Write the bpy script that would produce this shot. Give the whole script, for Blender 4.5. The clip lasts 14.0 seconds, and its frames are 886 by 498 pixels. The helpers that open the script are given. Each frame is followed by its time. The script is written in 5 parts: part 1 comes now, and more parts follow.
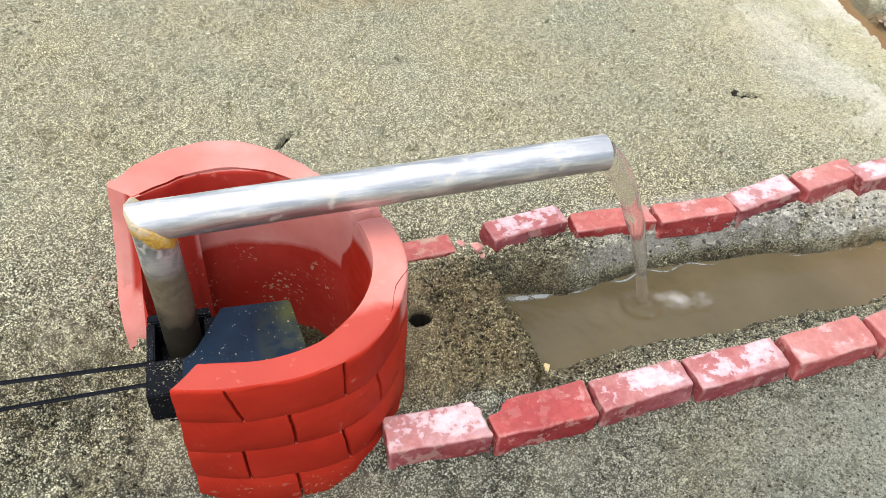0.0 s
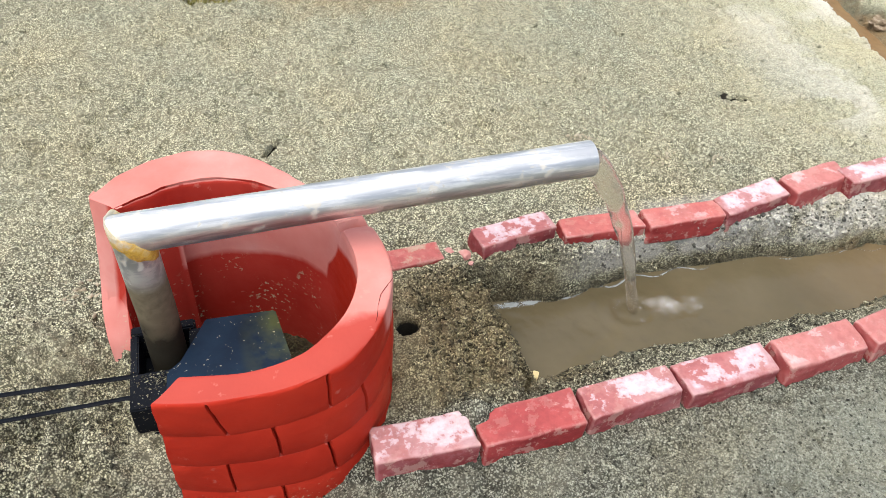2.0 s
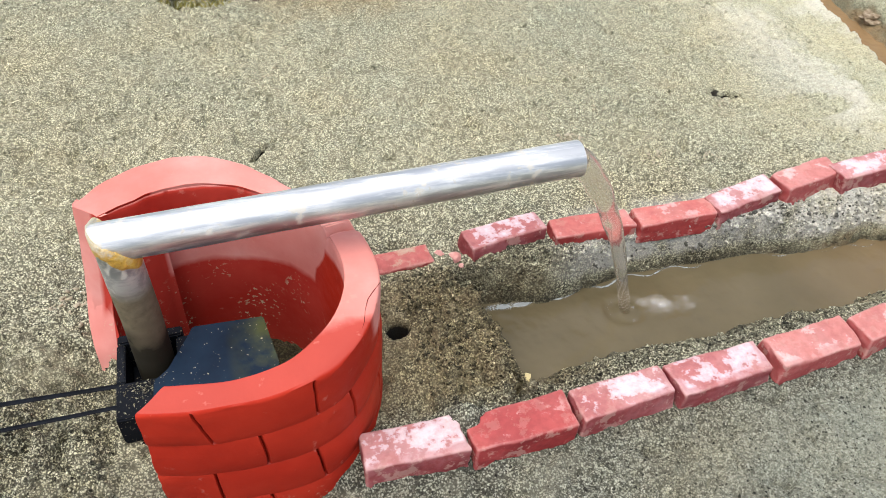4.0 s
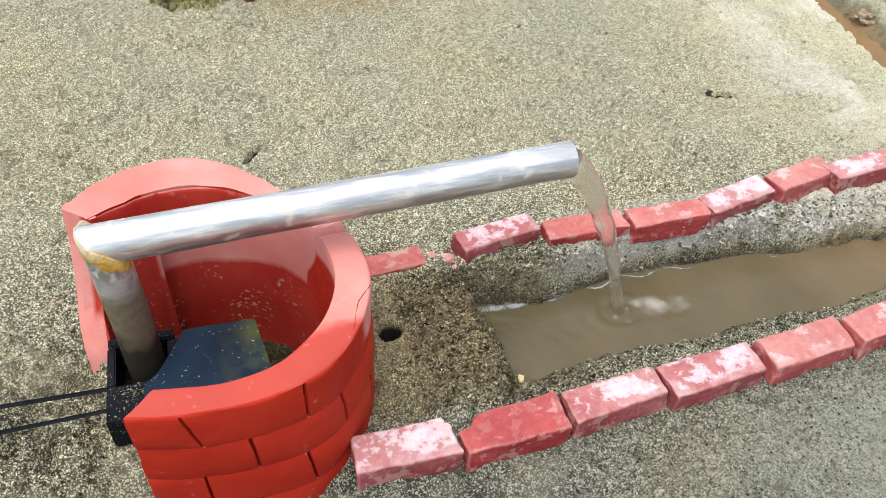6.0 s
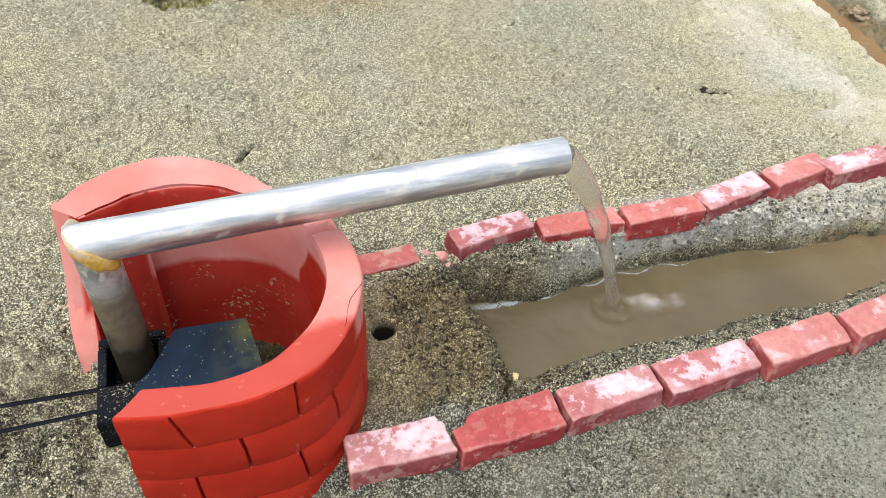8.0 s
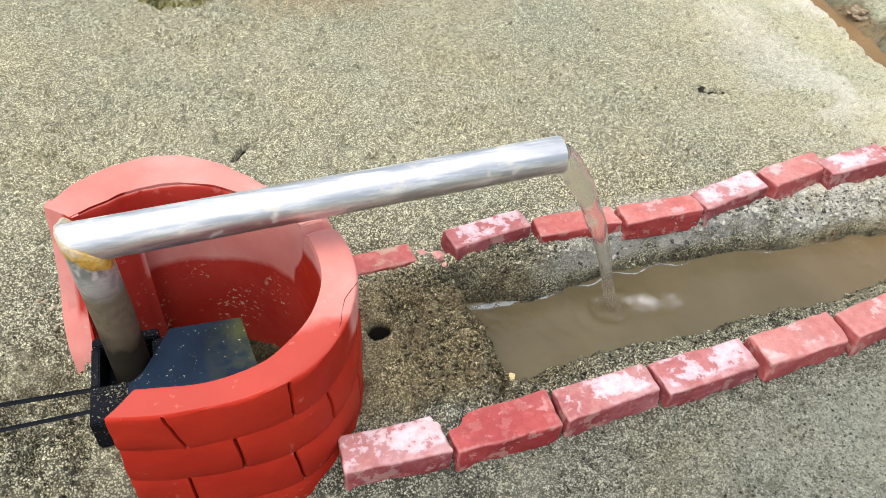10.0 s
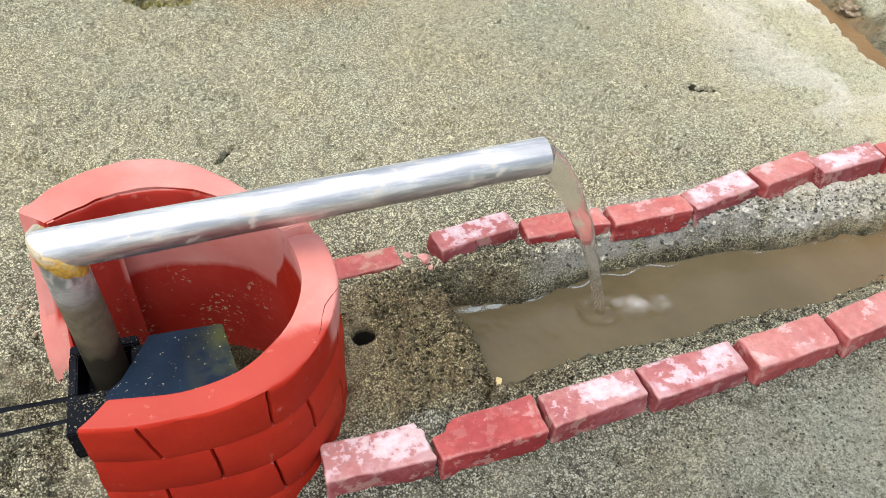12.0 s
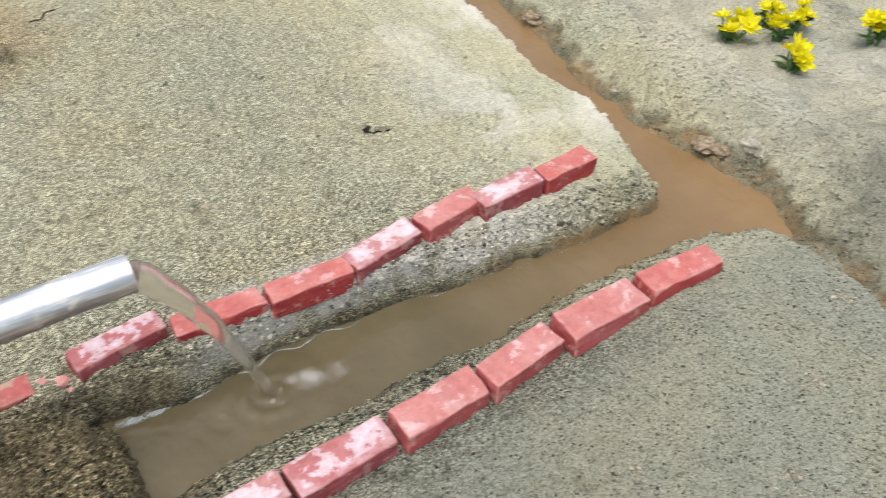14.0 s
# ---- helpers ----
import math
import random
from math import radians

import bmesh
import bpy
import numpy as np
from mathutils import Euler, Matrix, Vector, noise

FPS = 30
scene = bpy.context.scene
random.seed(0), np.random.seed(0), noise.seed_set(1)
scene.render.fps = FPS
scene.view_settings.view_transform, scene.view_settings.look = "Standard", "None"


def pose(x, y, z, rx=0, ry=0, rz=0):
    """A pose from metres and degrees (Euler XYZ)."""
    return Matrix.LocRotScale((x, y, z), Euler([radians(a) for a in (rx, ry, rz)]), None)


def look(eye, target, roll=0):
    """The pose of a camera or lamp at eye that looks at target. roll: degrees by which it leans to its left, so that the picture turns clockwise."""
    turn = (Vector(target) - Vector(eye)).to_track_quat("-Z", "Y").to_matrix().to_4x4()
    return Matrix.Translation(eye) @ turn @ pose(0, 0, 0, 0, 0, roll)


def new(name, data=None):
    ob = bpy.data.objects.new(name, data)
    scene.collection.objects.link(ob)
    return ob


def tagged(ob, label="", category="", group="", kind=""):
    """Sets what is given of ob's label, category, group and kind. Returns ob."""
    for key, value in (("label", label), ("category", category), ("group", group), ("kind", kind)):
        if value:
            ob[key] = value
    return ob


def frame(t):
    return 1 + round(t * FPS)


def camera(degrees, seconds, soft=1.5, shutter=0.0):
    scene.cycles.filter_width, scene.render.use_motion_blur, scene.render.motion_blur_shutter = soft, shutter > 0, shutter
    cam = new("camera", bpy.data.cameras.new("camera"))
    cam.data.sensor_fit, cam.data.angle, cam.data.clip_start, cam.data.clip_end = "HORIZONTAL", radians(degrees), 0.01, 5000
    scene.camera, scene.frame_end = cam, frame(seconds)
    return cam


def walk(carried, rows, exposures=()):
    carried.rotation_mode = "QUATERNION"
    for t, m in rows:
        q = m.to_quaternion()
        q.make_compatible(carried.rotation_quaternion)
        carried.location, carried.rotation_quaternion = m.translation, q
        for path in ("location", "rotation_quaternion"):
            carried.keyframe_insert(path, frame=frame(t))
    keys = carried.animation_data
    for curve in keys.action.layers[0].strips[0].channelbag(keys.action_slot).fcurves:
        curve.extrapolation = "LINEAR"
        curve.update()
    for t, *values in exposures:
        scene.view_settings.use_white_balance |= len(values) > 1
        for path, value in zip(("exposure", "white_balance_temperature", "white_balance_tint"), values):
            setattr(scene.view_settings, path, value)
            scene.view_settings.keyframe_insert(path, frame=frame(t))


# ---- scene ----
cam = camera(58.1, 14.0, soft=0.7, shutter=0.5)
PATH = [
    (0, (-0.042, -0.187, 0.353), (0.407, 1.139, -1.075), 5.9),
    (0.5, (-0.039, -0.186, 0.354), (0.41, 1.139, -1.075), 5.8),
    (1, (-0.037, -0.187, 0.354), (0.415, 1.143, -1.07), 5.5),
    (1.5, (-0.035, -0.187, 0.354), (0.418, 1.146, -1.067), 5.4),
    (2, (-0.035, -0.185, 0.353), (0.42, 1.146, -1.068), 5.4),
    (2.5, (-0.033, -0.186, 0.354), (0.421, 1.148, -1.066), 5.2),
    (3, (-0.03, -0.184, 0.353), (0.426, 1.148, -1.067), 4.9),
    (5.5, (-0.028, -0.183, 0.351), (0.433, 1.15, -1.067), 4.5),
    (6, (-0.025, -0.183, 0.351), (0.437, 1.149, -1.067), 4.5),
    (6.5, (-0.023, -0.183, 0.349), (0.441, 1.149, -1.068), 4.5),
    (7, (-0.025, -0.183, 0.35), (0.44, 1.15, -1.068), 4.5),
    (7.5, (-0.023, -0.183, 0.349), (0.442, 1.149, -1.069), 4.4),
    (8, (-0.022, -0.183, 0.348), (0.445, 1.149, -1.069), 4.3),
    (10.5, (-0.02, -0.182, 0.346), (0.452, 1.15, -1.069), 4.5),
    (11, (-0.022, -0.181, 0.347), (0.451, 1.15, -1.068), 4.6),
    (11.5, (-0.017, -0.18, 0.344), (0.457, 1.151, -1.071), 4.5),
    (12, (-0.011, -0.178, 0.344), (0.462, 1.149, -1.076), 4.2),
    (12.2, (-0.006, -0.17, 0.346), (0.481, 1.148, -1.077), 4.3),
    (12.5, (0.037, -0.163, 0.358), (0.529, 1.143, -1.075), 3.1),
    (12.7, (0.059, -0.166, 0.358), (0.625, 1.125, -1.06), 2.9),
    (13, (0.079, -0.167, 0.363), (0.726, 1.07, -1.069), 3.8),
    (13.5, (0.096, -0.173, 0.373), (0.808, 1.033, -1.055), 4.0),
    (14, (0.118, -0.179, 0.376), (0.919, 0.982, -1.042), 5.0),
]
walk(cam, [(t, look(eye, target, roll)) for t, eye, target, roll in PATH], exposures=[(0, 1.10), (3, 1.09), (11.5, 1.08), (12.6, 0.94), (14, 0.92)])

# ---- light ----
world = bpy.data.worlds.new("overcast_sky")
scene.world = world
world.use_nodes = True
wn = world.node_tree
sky = wn.nodes.new("ShaderNodeTexSky")
sky.sky_type, sky.sun_disc = "NISHITA", False
sky.sun_elevation, sky.sun_rotation = radians(76), radians(268)
sky.air_density, sky.dust_density = 1.0, 4.0
wn.nodes["Background"].inputs["Strength"].default_value = 0.14
veil = wn.nodes.new("ShaderNodeHueSaturation")
veil.inputs["Saturation"].default_value = 0.58
wn.links.new(sky.outputs[0], veil.inputs["Color"])
wn.links.new(veil.outputs[0], wn.nodes["Background"].inputs["Color"])
sun = new("sun", bpy.data.lights.new("sun", "SUN"))
sun.data.energy, sun.data.angle, sun.data.color = 0.95, radians(40), (1.0, 0.98, 0.95)
# almost overhead through thin cloud
sun.matrix_world = look((-0.38, -0.42, 1.75), (0, 0, 0))


# ---- material helpers ----
def material(name, rough=0.6, metal=0.0):
    m = bpy.data.materials.new(name)
    m.use_nodes = True
    b = m.node_tree.nodes["Principled BSDF"]
    b.inputs["Roughness"].default_value = rough
    b.inputs["Metallic"].default_value = metal
    return m, m.node_tree, b


def node(t, kind, **values):
    n = t.nodes.new(kind)
    for k, v in values.items():
        n.inputs[k].default_value = v
    return n


def noise_tex(t, vec, scale, detail=4.0, rough=0.55):
    n = node(t, "ShaderNodeTexNoise", Scale=scale, Detail=detail, Roughness=rough)
    t.links.new(vec, n.inputs["Vector"])
    return n.outputs["Fac"]


def ramp(t, fac, stops):
    n = t.nodes.new("ShaderNodeValToRGB")
    e = n.color_ramp.elements
    while len(e) < len(stops):
        e.new(0.5)
    for el, (p, c) in zip(e, stops):
        el.position = p
        el.color = (*c, 1) if isinstance(c, tuple) else (c, c, c, 1)
    t.links.new(fac, n.inputs["Fac"])
    return n.outputs["Color"]


def mix(t, fac, a, b, kind="MIX"):
    n = t.nodes.new("ShaderNodeMix")
    n.data_type, n.blend_type = "RGBA", kind
    for sock, v in ((n.inputs["Factor"], fac), (n.inputs["A"], a), (n.inputs["B"], b)):
        if isinstance(v, (int, float)):
            sock.default_value = v
        elif isinstance(v, tuple):
            sock.default_value = (*v, 1)
        else:
            t.links.new(v, sock)
    return n.outputs["Result"]


def calc(t, op, a, b=0.0, clamp=False):
    n = t.nodes.new("ShaderNodeMath")
    n.operation, n.use_clamp = op, clamp
    for sock, v in zip(n.inputs, (a, b)):
        if isinstance(v, (int, float)):
            sock.default_value = v
        else:
            t.links.new(v, sock)
    return n.outputs[0]


def bump(t, bsdf, height, strength, distance, before=None):
    n = node(t, "ShaderNodeBump", Strength=strength, Distance=distance)
    t.links.new(height, n.inputs["Height"])
    if before is not None:
        t.links.new(before, n.inputs["Normal"])
    t.links.new(n.outputs[0], bsdf.inputs["Normal"])
    return n.outputs[0]


def coords(t, own=False):
    """World position, or the object's own coordinates shifted by its random number."""
    if not own:
        return t.nodes.new("ShaderNodeNewGeometry").outputs["Position"]
    tc = t.nodes.new("ShaderNodeTexCoord").outputs["Object"]
    info = t.nodes.new("ShaderNodeObjectInfo").outputs["Random"]
    shift = t.nodes.new("ShaderNodeVectorMath")
    shift.operation = "ADD"
    t.links.new(tc, shift.inputs[0])
    t.links.new(calc(t, "MULTIPLY", info, 7.0), shift.inputs[1])
    return shift.outputs[0]


def sep(t, vec):
    n = t.nodes.new("ShaderNodeSeparateXYZ")
    t.links.new(vec, n.inputs[0])
    return n.outputs


WATER = -0.031
BANK = WATER


CX, CY = -0.055, 0.093


def calc_point(t, x, y, z):
    n = t.nodes.new("ShaderNodeCombineXYZ")
    n.inputs[0].default_value, n.inputs[1].default_value = x, y
    t.links.new(z, n.inputs[2])
    return n.outputs[0]


def sand_material():
    m, t, b = material("coarse_sand", 0.92)
    b.inputs["Specular IOR Level"].default_value = 0.25
    p = coords(t)
    big = noise_tex(t, p, 9, 4, 0.6)
    away = t.nodes.new("ShaderNodeVectorMath")
    away.operation = "DISTANCE"
    away.inputs[1].default_value = (0.25, 0.2, 0.0)
    t.links.new(p, away.inputs[0])
    local = calc(t, "MULTIPLY", calc(t, "SUBTRACT", 0.95, calc(t, "ADD", away.outputs["Value"], calc(t, "MULTIPLY", big, 0.25))), 4.0, True)
    mid = noise_tex(t, p, 60, 3)
    xyz = sep(t, p)
    # coarse, sharp grit round the well, finer and more packed sand further down the trench
    packed = calc(t, "MAXIMUM", calc(t, "MULTIPLY", calc(t, "SUBTRACT", calc(t, "ADD", xyz[0], calc(t, "MULTIPLY", big, 0.16)), 0.36), 5.0, True), calc(t, "MULTIPLY", calc(t, "SUBTRACT", xyz[1], 0.50), 9.0, True))
    lean = calc(t, "MULTIPLY", calc(t, "MULTIPLY", calc(t, "SUBTRACT", xyz[0], 0.06), 4.2, True), calc(t, "MULTIPLY", calc(t, "SUBTRACT", 0.02, xyz[1]), 25.0, True))
    packed = calc(t, "MAXIMUM", calc(t, "MAXIMUM", packed, lean), calc(t, "SUBTRACT", 1.0, local))
    gritty = calc(t, "SUBTRACT", 1.0, calc(t, "MULTIPLY", packed, 0.72))
    # the grid of cells is bent so that no two grains look alike
    warp = node(t, "ShaderNodeTexNoise", Scale=260.0, Detail=1.0)
    t.links.new(p, warp.inputs["Vector"])
    bent = t.nodes.new("ShaderNodeVectorMath")
    bent.operation = "MULTIPLY_ADD"
    bent.inputs[1].default_value = (0.0016, 0.0016, 0.0016)
    t.links.new(warp.outputs["Color"], bent.inputs[0])
    t.links.new(p, bent.inputs[2])
    cells = node(t, "ShaderNodeTexVoronoi", Scale=940.0)
    t.links.new(bent.outputs[0], cells.inputs["Vector"])
    rnd = sep(t, cells.outputs["Color"])[0]
    fine = node(t, "ShaderNodeTexVoronoi", Scale=1900.0)
    t.links.new(p, fine.inputs["Vector"])
    rnd2 = sep(t, fine.outputs["Color"])[1]
    grain = ramp(t, rnd, [(0.0, (0.016, 0.014, 0.010)), (0.17, (0.070, 0.065, 0.045)), (0.27, (0.47, 0.445, 0.340)), (0.70, (0.60, 0.571, 0.452)), (1.0, (0.78, 0.75, 0.63))])
    small = ramp(t, rnd2, [(0.0, (0.07, 0.064, 0.044)), (0.45, (0.41, 0.381, 0.273)), (1.0, (0.66, 0.625, 0.49))])
    col = mix(t, mix(t, gritty, (0.45, 0.45, 0.45), (0.15, 0.15, 0.15)), grain, small)
    # shadow between neighbouring grains, painted as dark gaps
    gap = ramp(t, cells.outputs["Distance"], [(0.42, 0.0), (0.60, 1.0)])
    col = mix(t, calc(t, "MULTIPLY", calc(t, "MULTIPLY", gap, gritty), 0.88), col, (0.030, 0.027, 0.018))
    # small clumps of lighter and darker grains
    col = mix(t, gritty, col, mix(t, 1.0, col, ramp(t, noise_tex(t, p, 350, 2, 0.6), [(0.32, 0.52), (0.50, 1.02), (0.68, 1.42)]), "MULTIPLY"))
    # stretches where finer sand fills the gaps
    fines = ramp(t, noise_tex(t, p, 16, 6, 0.62), [(0.46, 0.0), (0.66, 0.40)])
    # the open ground beyond the trench is more even
    open_ground = calc(t, "MULTIPLY", calc(t, "SUBTRACT", xyz[1], 0.135), 11.0, True)
    fines = calc(t, "MAXIMUM", fines, calc(t, "MULTIPLY", open_ground, 0.40))
    fines = calc(t, "MAXIMUM", fines, calc(t, "MULTIPLY", packed, 0.62))
    col = mix(t, calc(t, "MULTIPLY", fines, 0.85), col, (0.375, 0.352, 0.268))
    # single black grains, few of them across the ditch
    over_there = calc(t, "MULTIPLY", calc(t, "MULTIPLY", calc(t, "SUBTRACT", xyz[0], 0.60), 20.0, True), local)
    coal = node(t, "ShaderNodeTexVoronoi", Scale=420.0)
    t.links.new(p, coal.inputs["Vector"])
    black = calc(t, "MULTIPLY", ramp(t, sep(t, coal.outputs["Color"])[2], [(0.84, 0.0), (0.86, 1.0)]), ramp(t, coal.outputs["Distance"], [(0.28, 1.0), (0.40, 0.0)]))
    black = calc(t, "MULTIPLY", black, calc(t, "SUBTRACT", 1.0, calc(t, "MULTIPLY", over_there, 0.8)))
    col = mix(t, calc(t, "MULTIPLY", calc(t, "MULTIPLY", black, gritty), calc(t, "SUBTRACT", 0.7, calc(t, "MULTIPLY", fines, 0.6))), col, (0.030, 0.028, 0.022))
    # yellower and greyer stretches of sand
    col = mix(t, 1.0, col, ramp(t, big, [(0.3, (0.92, 0.985, 0.90)), (0.5, (0.985, 1.01, 0.89)), (0.7, (1.06, 1.035, 0.85))]), "MULTIPLY")
    col = mix(t, calc(t, "MULTIPLY", ramp(t, mid, [(0.35, 0.0), (0.7, 1.0)]), 0.22), col, (0.30, 0.26, 0.18))
    # fine pale silt dried in patches
    silt = noise_tex(t, p, 5.5, 5, 0.6)
    # brown damp sand between the well and the head of the trench
    hx = calc(t, "MULTIPLY", calc(t, "SUBTRACT", calc(t, "ADD", 0.145, calc(t, "MULTIPLY", mid, 0.03)), xyz[0]), 24.0, True)
    hy = calc(t, "MULTIPLY", calc(t, "SUBTRACT", calc(t, "ADD", 0.128, calc(t, "MULTIPLY", mid, 0.02)), xyz[1]), 40.0, True)
    hw = calc(t, "MULTIPLY", calc(t, "ADD", xyz[0], 0.02), 30.0, True)
    hs = calc(t, "MULTIPLY", calc(t, "SUBTRACT", xyz[1], 0.027), 60.0, True)
    damp = calc(t, "MULTIPLY", calc(t, "MULTIPLY", calc(t, "MULTIPLY", hx, hy), hw), hs)
    col = mix(t, calc(t, "MULTIPLY", damp, ramp(t, noise_tex(t, p, 55, 5, 0.65), [(0.32, 0.10), (0.60, 0.52)])), col, (0.300, 0.252, 0.172))
    col = mix(t, damp, col, mix(t, 1.0, col, (0.99, 0.91, 0.75), "MULTIPLY"))
    east = calc(t, "MULTIPLY", calc(t, "MULTIPLY", calc(t, "SUBTRACT", xyz[0], 0.37), 8.0, True), calc(t, "MULTIPLY", calc(t, "SUBTRACT", xyz[1], 0.15), 14.0, True))
    # greyer, darker sand on the near side of the trench and round the well's open side
    south = calc(t, "MULTIPLY", calc(t, "SUBTRACT", calc(t, "ADD", 0.045, calc(t, "MULTIPLY", big, 0.04)), xyz[1]), 18.0, True)
    west = calc(t, "MULTIPLY", calc(t, "SUBTRACT", -0.085, xyz[0]), 20.0, True)
    west = calc(t, "MULTIPLY", west, calc(t, "MULTIPLY", calc(t, "SUBTRACT", calc(t, "ADD", 0.15, calc(t, "MULTIPLY", mid, 0.06)), xyz[1]), 16.0, True))
    west = calc(t, "MULTIPLY", west, local)
    south = calc(t, "MAXIMUM", south, calc(t, "MULTIPLY", west, 0.10))
    south = calc(t, "MULTIPLY", south, calc(t, "MULTIPLY", local, calc(t, "SUBTRACT", 1.0, calc(t, "MULTIPLY", west, 0.80))))
    south = calc(t, "MULTIPLY", south, calc(t, "SUBTRACT", 1.0, calc(t, "MULTIPLY", calc(t, "MULTIPLY", calc(t, "SUBTRACT", xyz[0], 0.28), 5.0, True), 0.12)))
    col = mix(t, south, col, mix(t, 1.0, col, (0.565, 0.592, 0.66), "MULTIPLY"))
    band = calc(t, "MULTIPLY", calc(t, "ADD", calc(t, "SUBTRACT", xyz[0], 0.475), calc(t, "MULTIPLY", calc(t, "SUBTRACT", silt, 0.5), 0.35)), 16.0, True)
    silted = calc(t, "MULTIPLY", calc(t, "MAXIMUM", ramp(t, silt, [(0.46, 0.0), (0.54, 0.7)]), band), calc(t, "MULTIPLY", calc(t, "MULTIPLY", east, local), 0.95))
    silted = calc(t, "MULTIPLY", silted, calc(t, "MULTIPLY", calc(t, "SUBTRACT", 0.552, xyz[0]), 60.0, True))
    beyond = calc(t, "MULTIPLY", calc(t, "MULTIPLY", calc(t, "SUBTRACT", xyz[0], 0.60), 20.0, True), calc(t, "MULTIPLY", ramp(t, silt, [(0.36, 0.0), (0.54, 0.22)]), local))
    beyond = calc(t, "MULTIPLY", beyond, calc(t, "MULTIPLY", calc(t, "SUBTRACT", xyz[1], 0.06), 14.0, True))
    col = mix(t, over_there, col, mix(t, 1.0, col, ramp(t, noise_tex(t, p, 30, 5, 0.62), [(0.35, (0.60, 0.615, 0.67)), (0.6, (0.90, 0.895, 0.96))]), "MULTIPLY"))
    silted = calc(t, "MAXIMUM", silted, beyond)
    # a bare hollow in the silt crust
    dish = calc(t, "ADD", calc(t, "POWER", calc(t, "ABSOLUTE", calc(t, "DIVIDE", calc(t, "SUBTRACT", xyz[0], 0.408), 0.046)), 2.0), calc(t, "POWER", calc(t, "ABSOLUTE", calc(t, "DIVIDE", calc(t, "SUBTRACT", xyz[1], 0.236), 0.017)), 2.0))
    dish = calc(t, "ADD", dish, calc(t, "MULTIPLY", calc(t, "SUBTRACT", mid, 0.5), 1.2))
    silted = calc(t, "MULTIPLY", silted, calc(t, "SUBTRACT", 1.0, calc(t, "MULTIPLY", calc(t, "SUBTRACT", 1.0, dish), 3.0, True)))
    col = mix(t, silted, col, mix(t, 0.2, (0.63, 0.613, 0.552), col))
    # pale dust washed down the bank under the far bricks
    dust = calc(t, "MULTIPLY", calc(t, "SUBTRACT", xyz[1], 0.112), 140.0, True)
    dust = calc(t, "MULTIPLY", dust, calc(t, "MULTIPLY", calc(t, "SUBTRACT", 0.165, xyz[1]), 60.0, True))
    dust = calc(t, "MULTIPLY", dust, calc(t, "MULTIPLY", calc(t, "MULTIPLY", calc(t, "SUBTRACT", xyz[0], 0.145), 25.0, True), calc(t, "MULTIPLY", calc(t, "SUBTRACT", 0.47, xyz[0]), 12.0, True)))
    dust = calc(t, "MULTIPLY", dust, ramp(t, noise_tex(t, p, 38, 5, 0.65), [(0.30, 0.0), (0.52, 0.92)]))
    dust = calc(t, "MULTIPLY", dust, calc(t, "MULTIPLY", calc(t, "ADD", xyz[2], 0.0225), 150.0, True))
    col = mix(t, dust, col, mix(t, 0.38, (0.64, 0.625, 0.57), col))
    # sand soaked along the water and in the dug bed
    edge = calc(t, "ADD", xyz[2], calc(t, "MULTIPLY", calc(t, "SUBTRACT", noise_tex(t, p, 45, 4), 0.5), 0.022))
    over = calc(t, "MULTIPLY", calc(t, "MULTIPLY", calc(t, "SUBTRACT", xyz[0], 0.57), 40.0, True), 0.008)
    wet = calc(t, "MULTIPLY", calc(t, "SUBTRACT", calc(t, "ADD", over, -0.0220), edge), 150.0, True)
    col = mix(t, calc(t, "MULTIPLY", wet, 0.75), col, mix(t, 1.0, col, (0.30, 0.28, 0.23), "MULTIPLY"))
    spot = t.nodes.new("ShaderNodeVectorMath")
    spot.operation = "DISTANCE"
    spot.inputs[1].default_value = (0.085, 0.525, 0.0)
    t.links.new(p, spot.inputs[0])
    rusty = calc(t, "MULTIPLY", calc(t, "SUBTRACT", calc(t, "ADD", 0.085, calc(t, "MULTIPLY", mid, 0.05)), spot.outputs["Value"]), 10.0, True)
    col = mix(t, calc(t, "MULTIPLY", rusty, 0.8), col, mix(t, 1.0, col, (0.80, 0.54, 0.31), "MULTIPLY"))
    # black noise blotches low among the dug clods
    dig = calc(t, "MULTIPLY", calc(t, "MULTIPLY", calc(t, "SUBTRACT", xyz[0], 0.066), 60.0, True), calc(t, "MULTIPLY", calc(t, "SUBTRACT", 0.52, xyz[0]), 20.0, True))
    dig = calc(t, "MULTIPLY", dig, calc(t, "MULTIPLY", calc(t, "SUBTRACT", -0.004, xyz[2]), 200.0, True))
    dig = calc(t, "MAXIMUM", dig, calc(t, "MULTIPLY", west, 0.08))
    dig = calc(t, "MULTIPLY", dig, calc(t, "SUBTRACT", 1.0, calc(t, "MULTIPLY", dust, 0.85), True))
    blotch = ramp(t, noise_tex(t, p, 75, 6, 0.68), [(0.48, 0.0), (0.64, 1.0)])
    col = mix(t, calc(t, "MULTIPLY", calc(t, "MULTIPLY", dig, blotch), 0.62), col, mix(t, 1.0, col, (0.24, 0.22, 0.17), "MULTIPLY"))
    # ochre silt left along the water line further down the trench
    band = calc(t, "MULTIPLY", calc(t, "SUBTRACT", -0.017, edge), 140.0, True)
    band = calc(t, "MULTIPLY", band, calc(t, "MULTIPLY", calc(t, "SUBTRACT", xyz[0], 0.28), 8.0, True))
    col = mix(t, calc(t, "MULTIPLY", band, ramp(t, noise_tex(t, p, 30, 4), [(0.42, 0.0), (0.62, 0.75)])), col, (0.27, 0.17, 0.075))
    # loose grains differ one from the next
    loose = t.nodes.new("ShaderNodeAttribute")
    loose.attribute_name = "loose"
    each = t.nodes.new("ShaderNodeNewGeometry").outputs["Random Per Island"]
